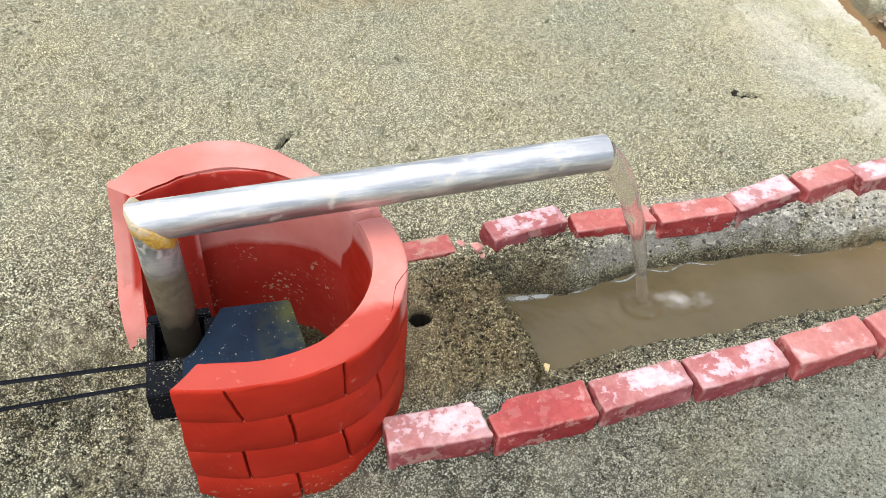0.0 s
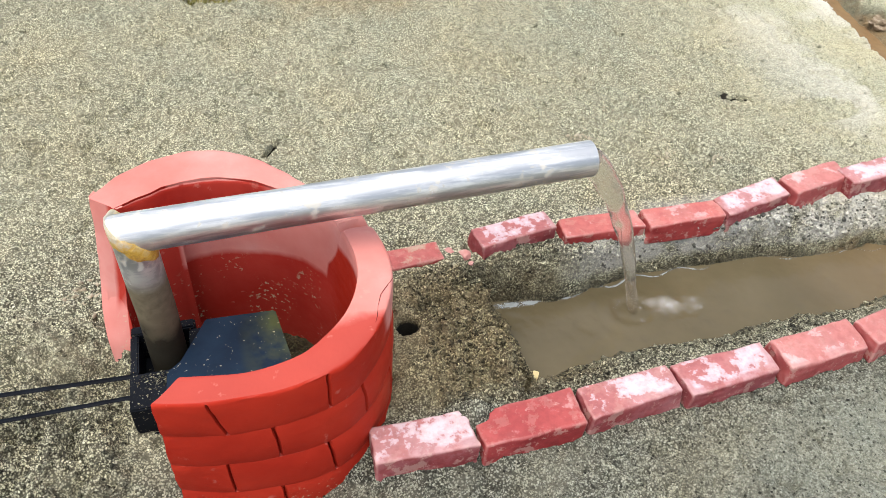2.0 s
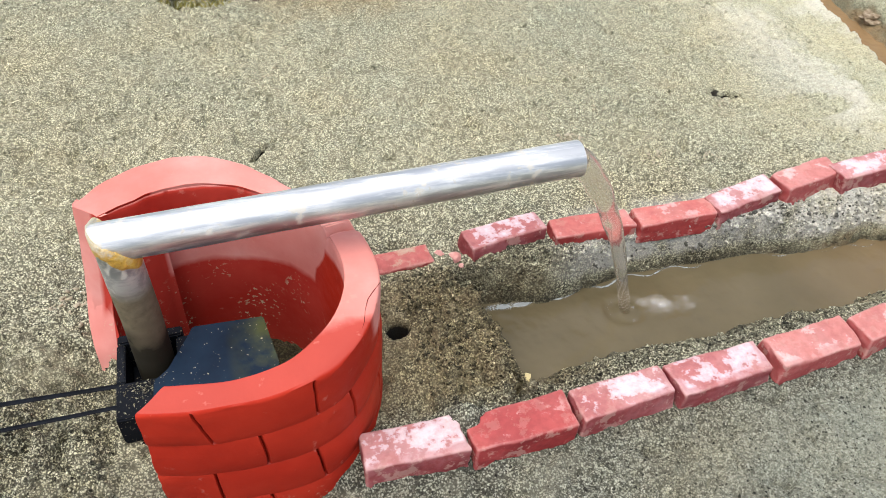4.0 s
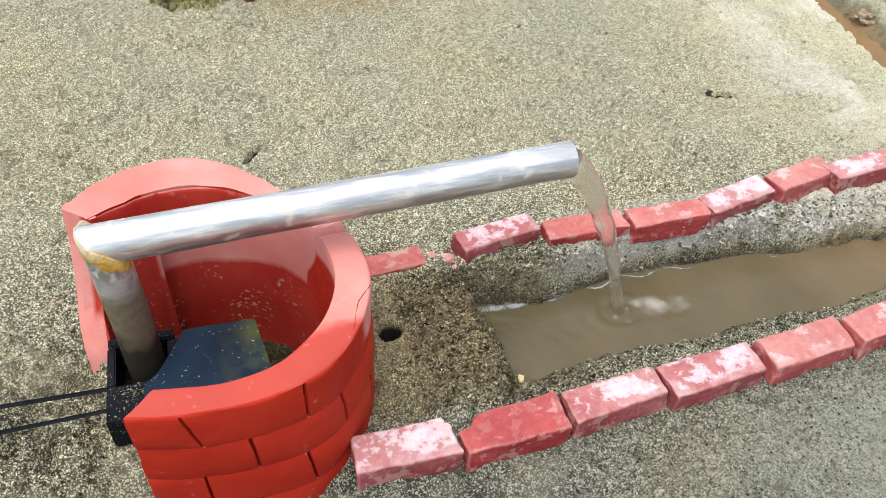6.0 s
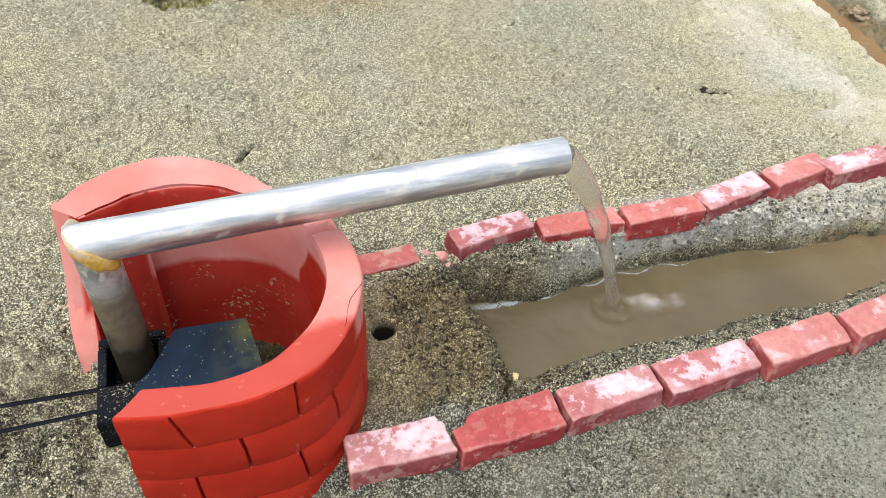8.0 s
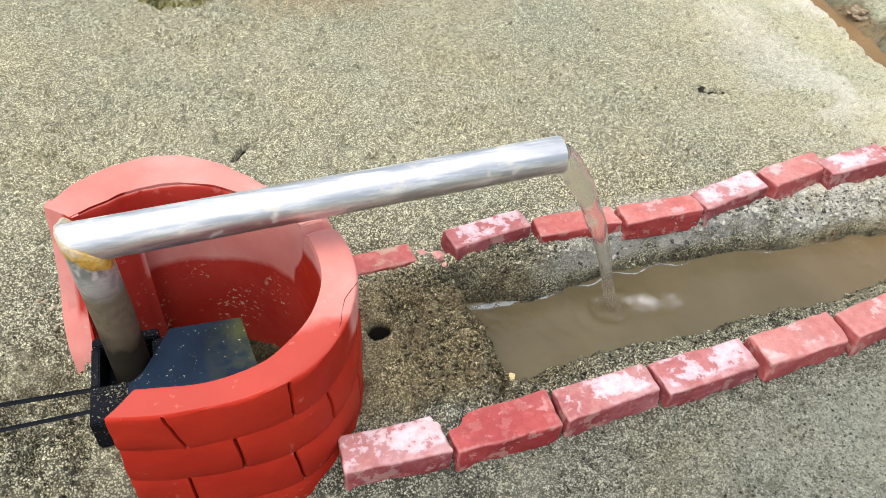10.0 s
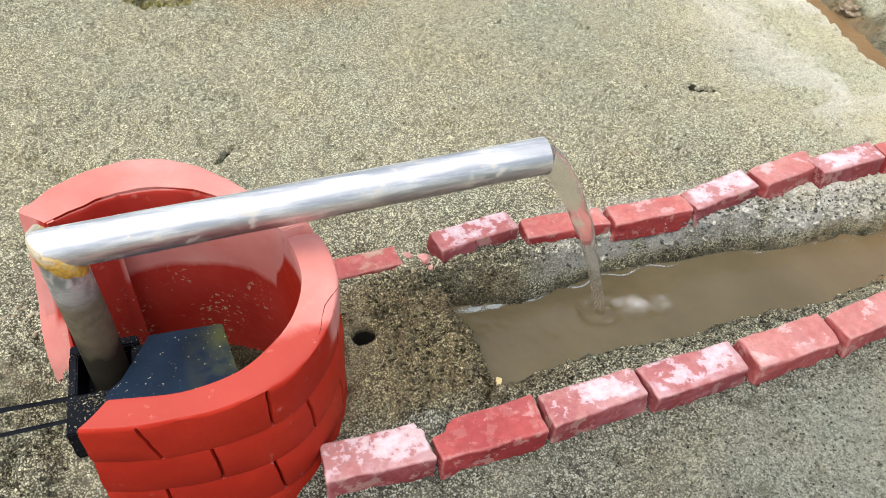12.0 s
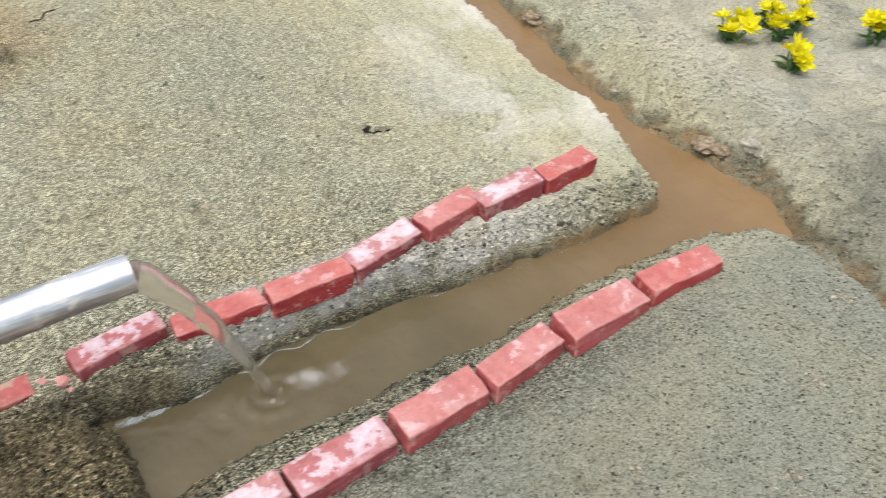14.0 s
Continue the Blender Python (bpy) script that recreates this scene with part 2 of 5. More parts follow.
    tint = ramp(t, each, [(0.0, (0.16, 0.16, 0.16)), (0.20, (0.42, 0.42, 0.41)), (0.45, (0.98, 0.98, 0.97)), (1.0, (1.28, 1.28, 1.30))])
    col = mix(t, calc(t, "MULTIPLY", loose.outputs["Fac"], calc(t, "SUBTRACT", 1.0, calc(t, "MAXIMUM", calc(t, "MULTIPLY", open_ground, 0.7), calc(t, "MAXIMUM", calc(t, "MULTIPLY", over_there, 0.85), silted)))), col, mix(t, 1.0, col, tint, "MULTIPLY"))
    # dark specks painted into the dug soil as shade between clods
    pit_shade = calc(t, "MAXIMUM", calc(t, "MAXIMUM", calc(t, "MULTIPLY", damp, 0.75), calc(t, "MULTIPLY", wet, 0.8)), calc(t, "MULTIPLY", west, 0.12))
    crumb = ramp(t, sep(t, fine.outputs["Color"])[0], [(0.64, 0.0), (0.68, 1.0)])
    pit_shade = calc(t, "MAXIMUM", pit_shade, calc(t, "MULTIPLY", south, 0.45))
    col = mix(t, calc(t, "MULTIPLY", calc(t, "MULTIPLY", pit_shade, crumb), 0.42), col, (0.022, 0.020, 0.014))
    # gravel on the well's floor, coloured darker
    axle = t.nodes.new("ShaderNodeVectorMath")
    axle.operation = "DISTANCE"
    t.links.new(p, axle.inputs[0])
    t.links.new(calc_point(t, CX, CY, xyz[2]), axle.inputs[1])
    sump = calc(t, "MULTIPLY", calc(t, "SUBTRACT", 0.068, axle.outputs["Value"]), 200.0, True)
    sump = calc(t, "MULTIPLY", sump, calc(t, "MULTIPLY", calc(t, "SUBTRACT", -0.012, xyz[2]), 200.0, True))
    col = mix(t, sump, col, mix(t, 1.0, col, (0.34, 0.32, 0.24), "MULTIPLY"))
    # open cracks coloured near black where their depth gives too little shade
    for rx, ry, deep in ((0.353, 0.264, -0.0026), (-0.013, 0.263, -0.0036)):
        spot = t.nodes.new("ShaderNodeVectorMath")
        spot.operation = "DISTANCE"
        t.links.new(p, spot.inputs[0])
        t.links.new(calc_point(t, rx, ry, xyz[2]), spot.inputs[1])
        rift = calc(t, "MULTIPLY", calc(t, "MULTIPLY", calc(t, "SUBTRACT", deep, xyz[2]), 1200.0, True), calc(t, "MULTIPLY", calc(t, "SUBTRACT", 0.016, spot.outputs["Value"]), 400.0, True))
        col = mix(t, rift, col, (0.022, 0.019, 0.013))
    # the shade down in the round hole, painted black below a set depth
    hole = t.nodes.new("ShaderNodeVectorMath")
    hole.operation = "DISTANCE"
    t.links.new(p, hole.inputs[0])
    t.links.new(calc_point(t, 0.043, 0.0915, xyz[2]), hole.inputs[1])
    hole_shade = calc(t, "MULTIPLY", calc(t, "MULTIPLY", calc(t, "SUBTRACT", 0.0115, hole.outputs["Value"]), 260.0, True), calc(t, "MULTIPLY", calc(t, "SUBTRACT", -0.004, xyz[2]), 300.0, True))
    col = mix(t, hole_shade, col, (0.018, 0.016, 0.012))
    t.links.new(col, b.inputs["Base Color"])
    t.links.new(calc(t, "SUBTRACT", 0.95, calc(t, "MULTIPLY", wet, 0.4)), b.inputs["Roughness"])
    h = calc(t, "SUBTRACT", 1.0, calc(t, "ADD", calc(t, "MULTIPLY", cells.outputs["Distance"], 0.5), calc(t, "MULTIPLY", fine.outputs["Distance"], 0.6)))
    n1 = bump(t, b, calc(t, "MULTIPLY", h, calc(t, "SUBTRACT", 1.0, calc(t, "MULTIPLY", calc(t, "MAXIMUM", silted, fines), 0.7))), 1.0, 0.0011)
    bump(t, b, mid, 0.4, 0.002, n1)
    return m


def clay_material():
    m, t, b = material("red_painted_clay", 0.55)
    p = coords(t)
    x, y, z = sep(t, p)
    n1, n2 = noise_tex(t, p, 22, 5), noise_tex(t, p, 140, 4)
    red = ramp(t, n1, [(0.3, (0.35, 0.019, 0.009)), (0.55, (0.42, 0.028, 0.013)), (0.75, (0.47, 0.045, 0.021))])
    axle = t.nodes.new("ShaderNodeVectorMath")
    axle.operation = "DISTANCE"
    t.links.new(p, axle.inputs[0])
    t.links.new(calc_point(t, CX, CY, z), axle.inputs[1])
    # inner face given its own red, tuned to the light it gets
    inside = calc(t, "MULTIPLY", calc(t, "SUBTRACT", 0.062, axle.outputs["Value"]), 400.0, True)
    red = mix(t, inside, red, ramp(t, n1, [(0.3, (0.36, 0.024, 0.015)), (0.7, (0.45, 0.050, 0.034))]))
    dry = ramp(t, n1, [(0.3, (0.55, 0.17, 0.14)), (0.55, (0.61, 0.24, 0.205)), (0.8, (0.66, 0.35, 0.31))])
    # damp red below the old water line, dry above; front shade painted as red
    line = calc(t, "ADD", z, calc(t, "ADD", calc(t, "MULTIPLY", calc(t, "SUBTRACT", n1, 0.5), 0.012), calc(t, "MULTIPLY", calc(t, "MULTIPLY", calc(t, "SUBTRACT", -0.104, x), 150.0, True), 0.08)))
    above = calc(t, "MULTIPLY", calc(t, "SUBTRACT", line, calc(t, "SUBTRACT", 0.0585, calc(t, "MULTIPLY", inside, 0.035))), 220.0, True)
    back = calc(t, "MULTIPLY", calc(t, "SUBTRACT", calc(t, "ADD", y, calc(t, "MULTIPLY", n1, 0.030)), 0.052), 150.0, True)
    # band of shade under the back rim, held deep red in the colour
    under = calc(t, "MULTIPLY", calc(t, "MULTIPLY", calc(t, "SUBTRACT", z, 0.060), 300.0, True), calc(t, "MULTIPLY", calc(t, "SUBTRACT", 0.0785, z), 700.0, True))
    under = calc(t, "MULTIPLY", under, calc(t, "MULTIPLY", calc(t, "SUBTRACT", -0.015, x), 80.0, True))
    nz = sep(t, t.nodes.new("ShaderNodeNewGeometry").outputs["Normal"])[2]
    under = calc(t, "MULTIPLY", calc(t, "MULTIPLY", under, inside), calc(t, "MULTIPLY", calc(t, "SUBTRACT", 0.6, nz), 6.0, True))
    # the lining slab behind the riser stays deep red to paint its shade
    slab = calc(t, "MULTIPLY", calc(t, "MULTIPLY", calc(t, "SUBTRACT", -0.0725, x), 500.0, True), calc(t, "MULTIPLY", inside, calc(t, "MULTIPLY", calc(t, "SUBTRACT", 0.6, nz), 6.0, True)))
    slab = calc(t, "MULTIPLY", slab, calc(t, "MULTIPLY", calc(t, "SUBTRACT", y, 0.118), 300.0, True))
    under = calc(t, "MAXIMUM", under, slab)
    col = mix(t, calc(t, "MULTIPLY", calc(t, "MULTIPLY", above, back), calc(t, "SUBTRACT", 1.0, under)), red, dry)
    # sky sheen on upward faces, painted in as a paler red
    dusty = calc(t, "MULTIPLY", calc(t, "SUBTRACT", nz, 0.6), 2.5, True)
    col = mix(t, calc(t, "MULTIPLY", dusty, calc(t, "SUBTRACT", 0.42, calc(t, "MULTIPLY", back, 0.30))), col, (0.36, 0.105, 0.085))
    chips = ramp(t, n2, [(0.66, 0.0), (0.72, 1.0)])
    col = mix(t, calc(t, "MULTIPLY", chips, 0.25), col, (0.62, 0.30, 0.24))
    sandy = noise_tex(t, p, 420, 2)
    foot = calc(t, "ADD", z, calc(t, "MULTIPLY", calc(t, "SUBTRACT", 1.0, inside), 0.024))
    foot = calc(t, "SUBTRACT", foot, calc(t, "MULTIPLY", calc(t, "MULTIPLY", calc(t, "SUBTRACT", -0.116, x), 300.0, True), 0.05))
    low = calc(t, "MULTIPLY", calc(t, "MULTIPLY", calc(t, "SUBTRACT", 0.026, foot), 60.0, True), ramp(t, noise_tex(t, p, 38, 3), [(0.48, 0.0), (0.60, 1.0)]))
    col = mix(t, calc(t, "MULTIPLY", ramp(t, sandy, [(0.60, 0.0), (0.65, 1.0)]), low), col, (0.5, 0.42, 0.28))
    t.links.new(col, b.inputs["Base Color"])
    t.links.new(calc(t, "ADD", 0.42, calc(t, "MULTIPLY", n2, 0.3)), b.inputs["Roughness"])
    b.inputs["Specular IOR Level"].default_value = 0.10
    bump(t, b, n2, 0.35, 0.0012)
    return m


def brick_material(name, low, high, cover, bloom_colour, top_light=0.45):
    """Hand-made brick: low and high are its paler and deeper reds, cover how much white bloom lies on it."""
    m, t, b = material(name, 0.82)
    p = coords(t, own=True)
    n1, n2, n3, n4 = noise_tex(t, p, 45, 4), noise_tex(t, p, 260, 4), noise_tex(t, p, 80, 7, 0.66), noise_tex(t, p, 28, 3)
    col = ramp(t, n1, [(0.3, low), (0.7, high)])
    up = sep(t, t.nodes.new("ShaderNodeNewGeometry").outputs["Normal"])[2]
    # sides painted deeper and tops paler by facing, as light falls on them
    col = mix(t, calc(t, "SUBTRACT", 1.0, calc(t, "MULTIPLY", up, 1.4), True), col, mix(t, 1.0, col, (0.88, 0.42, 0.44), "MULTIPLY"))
    col = mix(t, calc(t, "MULTIPLY", calc(t, "MULTIPLY", up, top_light, True), ramp(t, n4, [(0.3, 0.4), (0.7, 1.0)])), col, (0.52, 0.235, 0.205))
    col = mix(t, ramp(t, n2, [(0.35, 0.45), (0.6, 0.0)]), col, mix(t, 1.0, col, (0.62, 0.55, 0.55), "MULTIPLY"))
    field = calc(t, "ADD", calc(t, "ADD", calc(t, "MULTIPLY", n3, 0.55), calc(t, "MULTIPLY", n4, 0.3)), calc(t, "MULTIPLY", n2, 0.15))
    film = calc(t, "MULTIPLY", ramp(t, calc(t, "ADD", n4, cover), [(0.45, 0.0), (0.62, 0.15)]), calc(t, "MULTIPLY", up, 1.0, True))
    col = mix(t, film, col, bloom_colour)
    bloom = ramp(t, calc(t, "ADD", field, cover), [(0.507, 0.0), (0.525, 0.45), (0.60, 0.80)])
    # the bloom stops short of the worn edges
    px, py = sep(t, t.nodes.new("ShaderNodeTexCoord").outputs["Object"])[:2]
    worn = calc(t, "MULTIPLY", calc(t, "SUBTRACT", n1, 0.5), 0.010)
    inner = calc(t, "MULTIPLY", calc(t, "SUBTRACT", calc(t, "ADD", 0.0255, worn), calc(t, "ABSOLUTE", px)), 500.0, True)
    inner = calc(t, "MULTIPLY", inner, calc(t, "MULTIPLY", calc(t, "ADD", calc(t, "ADD", 0.0075, worn), py), 500.0, True))
    bloom = calc(t, "MULTIPLY", calc(t, "MULTIPLY", bloom, calc(t, "ADD", 0.25, calc(t, "MULTIPLY", inner, 0.75))), calc(t, "ADD", 0.18, calc(t, "MULTIPLY", up, 0.82), True))
    col = mix(t, bloom, col, bloom_colour)
    # buff body showing where the paint has rubbed off, mostly on the sides
    rub = ramp(t, noise_tex(t, p, 85, 8, 0.72), [(0.54, 0.0), (0.57, 0.55)])
    col = mix(t, calc(t, "MULTIPLY", rub, calc(t, "SUBTRACT", 0.9, calc(t, "MULTIPLY", up, 0.6), True)), col, (0.50, 0.315, 0.255))
    # paler, rubbed arrises
    edge = ramp(t, t.nodes.new("ShaderNodeNewGeometry").outputs["Pointiness"], [(0.52, 0.0), (0.58, 0.65)])
    col = mix(t, calc(t, "MULTIPLY", edge, ramp(t, n3, [(0.35, 0.2), (0.6, 1.0)])), col, (0.56, 0.34, 0.30))
    t.links.new(col, b.inputs["Base Color"])
    h = bump(t, b, n2, 0.6, 0.0009)
    bump(t, b, n3, 0.5, 0.0016, h)
    return m


def pipe_material():
    m, t, b = material("scuffed_aluminium", 0.3, 1.0)
    p = coords(t)
    n1, n2 = noise_tex(t, p, 60, 5, 0.6), noise_tex(t, p, 240, 3)
    # drawn streaks and rubbed oxide along the arm
    long = t.nodes.new("ShaderNodeVectorMath")
    long.operation = "MULTIPLY"
    long.inputs[1].default_value = (24.0, 260.0, 260.0)
    t.links.new(p, long.inputs[0])
    streak = noise_tex(t, long.outputs[0], 1.0, 5, 0.6)
    col = ramp(t, n1, [(0.3, (0.70, 0.70, 0.68)), (0.6, (0.84, 0.835, 0.80)), (0.75, (0.68, 0.67, 0.63))])
    col = mix(t, ramp(t, streak, [(0.44, 0.75), (0.60, 0.0)]), col, (0.40, 0.42, 0.44))
    dirt = ramp(t, calc(t, "ADD", calc(t, "MULTIPLY", n1, 0.6), calc(t, "MULTIPLY", n2, 0.4)), [(0.56, 0.0), (0.60, 0.75)])
    # brown below the arm, near black towards the riser's foot
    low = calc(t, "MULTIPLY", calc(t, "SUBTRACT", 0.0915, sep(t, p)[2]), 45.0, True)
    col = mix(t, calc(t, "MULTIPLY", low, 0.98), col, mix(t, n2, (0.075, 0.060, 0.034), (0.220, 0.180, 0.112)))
    foot_dark = calc(t, "MULTIPLY", calc(t, "SUBTRACT", calc(t, "ADD", 0.024, calc(t, "MULTIPLY", n1, 0.055)), sep(t, p)[2]), 60.0, True)
    col = mix(t, calc(t, "MULTIPLY", foot_dark, 0.9), col, (0.016, 0.015, 0.011))
    col = mix(t, calc(t, "MULTIPLY", dirt, calc(t, "SUBTRACT", 1.0, low)), col, (0.66, 0.62, 0.53))
    t.links.new(col, b.inputs["Base Color"])
    t.links.new(calc(t, "ADD", 0.35, calc(t, "ADD", calc(t, "MULTIPLY", calc(t, "ADD", dirt, streak), 0.20), calc(t, "MULTIPLY", low, 0.28))), b.inputs["Roughness"])
    t.links.new(calc(t, "SUBTRACT", 0.95, calc(t, "ADD", calc(t, "MULTIPLY", dirt, 0.55), calc(t, "MULTIPLY", low, 0.9))), b.inputs["Metallic"])
    t.links.new(calc(t, "SUBTRACT", 0.5, calc(t, "MULTIPLY", low, 0.42)), b.inputs["Specular IOR Level"])
    bump(t, b, streak, 0.05, 0.001)
    return m


def glue_material():
    """Resin smeared over the joint: milky where it is thin, amber where it ran down."""
    m, t, b = material("amber_glue", 0.4)
    p = coords(t)
    n = noise_tex(t, p, 150, 5, 0.65)
    run = calc(t, "MULTIPLY", calc(t, "SUBTRACT", calc(t, "ADD", 0.097, calc(t, "MULTIPLY", n, 0.024)), sep(t, p)[2]), 120.0, True)
    milky = ramp(t, n, [(0.35, (0.74, 0.70, 0.60)), (0.6, (0.72, 0.60, 0.34))])
    amber = ramp(t, n, [(0.32, (0.40, 0.22, 0.05)), (0.5, (0.62, 0.37, 0.06)), (0.68, (0.70, 0.56, 0.26))])
    t.links.new(mix(t, run, milky, amber), b.inputs["Base Color"])
    bump(t, b, noise_tex(t, p, 320, 4), 0.6, 0.002)
    return m


def plain_material(name, stops, scale, rough, bump_scale=0, bump_d=0.001, specks=None, gloss=0.5):
    m, t, b = material(name, rough)
    p = coords(t)
    col = ramp(t, noise_tex(t, p, scale, 5), stops)
    if specks:
        col = mix(t, ramp(t, noise_tex(t, p, 800, 2), [(0.66, 0.0), (0.70, 0.8)]), col, specks)
    t.links.new(col, b.inputs["Base Color"])
    b.inputs["Specular IOR Level"].default_value = gloss
    if bump_scale:
        bump(t, b, noise_tex(t, p, bump_scale, 4), 0.5, bump_d)
    return m


def lid_material():
    m, t, b = material("dusty_black_plastic_lid", 0.5)
    p = coords(t)
    x, y, z = sep(t, p)
    col = ramp(t, noise_tex(t, p, 50, 5), [(0.3, (0.004, 0.010, 0.022)), (0.7, (0.010, 0.024, 0.046))])
    stain = calc(t, "MULTIPLY", calc(t, "ADD", x, 0.050), 55.0, True)
    stain = calc(t, "MULTIPLY", stain, ramp(t, noise_tex(t, p, 60, 5), [(0.35, 0.0), (0.6, 1.0)]))
    col = mix(t, calc(t, "MULTIPLY", stain, 0.5), col, (0.115, 0.125, 0.022))
    col = mix(t, ramp(t, noise_tex(t, p, 620, 2), [(0.69, 0.0), (0.72, 0.8)]), col, (0.45, 0.40, 0.26))
    t.links.new(col, b.inputs["Base Color"])
    b.inputs["Specular IOR Level"].default_value = 0.12
    return m


def water_material():
    m, t, b = material("muddy_water", 0.06)
    p = coords(t)
    far = calc(t, "MULTIPLY", calc(t, "SUBTRACT", sep(t, p)[0], 0.30), 3.6, True)
    murk = ramp(t, noise_tex(t, p, 14, 4), [(0.3, (0.084, 0.068, 0.036)), (0.7, (0.116, 0.095, 0.054))])
    ochre = ramp(t, noise_tex(t, p, 14, 4), [(0.3, (0.17, 0.105, 0.048)), (0.7, (0.215, 0.138, 0.068))])
    t.links.new(mix(t, far, murk, ochre), b.inputs["Base Color"])
    b.inputs["IOR"].default_value = 1.33
    wave = bump(t, b, noise_tex(t, p, 26, 3), 0.30, 0.016)
    bump(t, b, noise_tex(t, p, 110, 2), 0.12, 0.004, wave)
    return m


def stream_material():
    m, t, b = material("falling_water", 0.16)
    b.inputs["Base Color"].default_value = (0.80, 0.75, 0.67, 1)
    b.inputs["Transmission Weight"].default_value = 0.93
    b.inputs["IOR"].default_value = 1.33
    return m


SAND, CLAY, PIPE = sand_material(), clay_material(), pipe_material()
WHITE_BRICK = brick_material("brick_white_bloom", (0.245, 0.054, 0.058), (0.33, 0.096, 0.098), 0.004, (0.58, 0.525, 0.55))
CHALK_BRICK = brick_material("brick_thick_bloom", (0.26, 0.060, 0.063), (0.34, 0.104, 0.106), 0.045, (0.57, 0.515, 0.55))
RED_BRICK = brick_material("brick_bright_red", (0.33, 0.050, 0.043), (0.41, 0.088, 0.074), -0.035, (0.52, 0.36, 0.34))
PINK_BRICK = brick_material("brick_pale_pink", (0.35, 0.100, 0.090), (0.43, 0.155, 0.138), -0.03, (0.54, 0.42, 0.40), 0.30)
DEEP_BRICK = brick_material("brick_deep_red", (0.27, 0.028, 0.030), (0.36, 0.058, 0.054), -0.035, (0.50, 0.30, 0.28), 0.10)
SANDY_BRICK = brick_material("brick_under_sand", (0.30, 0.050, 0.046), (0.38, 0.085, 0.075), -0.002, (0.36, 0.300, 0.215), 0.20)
LID, WATERY, STREAM = lid_material(), water_material(), stream_material()
GLUE = glue_material()
BLACK = plain_material("black_plastic", [(0.3, (0.004, 0.005, 0.007)), (0.7, (0.011, 0.013, 0.017))], 60, 0.5, 0, 0.001, (0.26, 0.23, 0.15), 0.035)
BELT = plain_material("glossy_black_rubber", [(0.3, (0.002, 0.0025, 0.004)), (0.7, (0.006, 0.008, 0.012))], 80, 0.5, 300, 0.0006, None, 0.05)
FOAM = plain_material("pale_foam", [(0.3, (0.84, 0.82, 0.76)), (0.7, (0.92, 0.91, 0.88))], 160, 0.04)
FOAM.node_tree.nodes["Principled BSDF"].inputs["Alpha"].default_value = 0.16
YELLOW = plain_material("yellow_petals", [(0.3, (0.84, 0.74, 0.004)), (0.7, (0.92, 0.88, 0.01))], 90, 0.6)
LEAF = plain_material("green_leaves", [(0.3, (0.035, 0.095, 0.018)), (0.7, (0.10, 0.22, 0.04))], 60, 0.5)
MOSS = plain_material("dry_moss", [(0.3, (0.10, 0.10, 0.025)), (0.55, (0.24, 0.21, 0.05)), (0.75, (0.36, 0.30, 0.11))], 120, 0.9)
BARK = plain_material("dark_brown_bark", [(0.3, (0.022, 0.008, 0.006)), (0.55, (0.055, 0.020, 0.013)), (0.75, (0.14, 0.07, 0.042))], 70, 0.75, 200, 0.003)
STRAW = plain_material("pale_straw", [(0.3, (0.42, 0.33, 0.14)), (0.7, (0.60, 0.50, 0.26))], 200, 0.7)
CLOD = plain_material("pale_sand_clod", [(0.25, (0.16, 0.14, 0.09)), (0.5, (0.38, 0.33, 0.23)), (0.75, (0.54, 0.49, 0.37))], 380, 0.95, 500, 0.002)
GREYSTONE = plain_material("grey_sandstone", [(0.25, (0.14, 0.13, 0.10)), (0.5, (0.30, 0.275, 0.21)), (0.75, (0.44, 0.41, 0.33))], 420, 0.95, 600, 0.002)
OCHRE = plain_material("ochre_earth", [(0.25, (0.085, 0.060, 0.034)), (0.5, (0.215, 0.160, 0.098)), (0.75, (0.38, 0.32, 0.235))], 320, 0.9, 500, 0.002)
CRACK = plain_material("dark_crack", [(0.3, (0.05, 0.006, 0.004)), (0.7, (0.09, 0.012, 0.008))], 200, 0.9, 0, 0.001, None, 0.05)
HOLLOW = plain_material("bore_shade_black", [(0.3, (0.02, 0.02, 0.02)), (0.7, (0.05, 0.05, 0.045))], 60, 0.6)


# ---- mesh helpers ----
def mesh_object(name, bm, mat, parent=None, smooth=True):
    me = bpy.data.meshes.new(name)
    bmesh.ops.recalc_face_normals(bm, faces=bm.faces[:])
    for f in bm.faces:
        f.smooth = smooth
    bm.to_mesh(me)
    bm.free()
    if smooth:
        me.set_sharp_from_angle(angle=radians(42))
    if mat:
        me.materials.append(mat)
    ob = new(name, me)
    if parent is not None:
        ob.parent = parent
    return ob


def part(name, bm, mat, parent, label="", smooth=True):
    """One mesh under a thing or under a part. Vertices are in the parent's space."""
    ob = mesh_object(name, bm, mat, parent, smooth)
    return tagged(ob, label) if label else ob


def empty(name, x=0.0, y=0.0, z=0.0):
    ob = new(name)
    ob.location = (x, y, z)
    return ob


def skin(rows, closed=False, caps=False):
    """A bmesh over rows of points; closed joins each row's ends."""
    bm = bmesh.new()
    vs = [[bm.verts.new(p) for p in row] for row in rows]
    for a, b in zip(vs, vs[1:]):
        n = len(a)
        for i in range(n if closed else n - 1):
            j = (i + 1) % n
            bm.faces.new((a[i], a[j], b[j], b[i]))
    if caps:
        bm.faces.new(vs[0])
        bm.faces.new(vs[-1][::-1])
    return bm


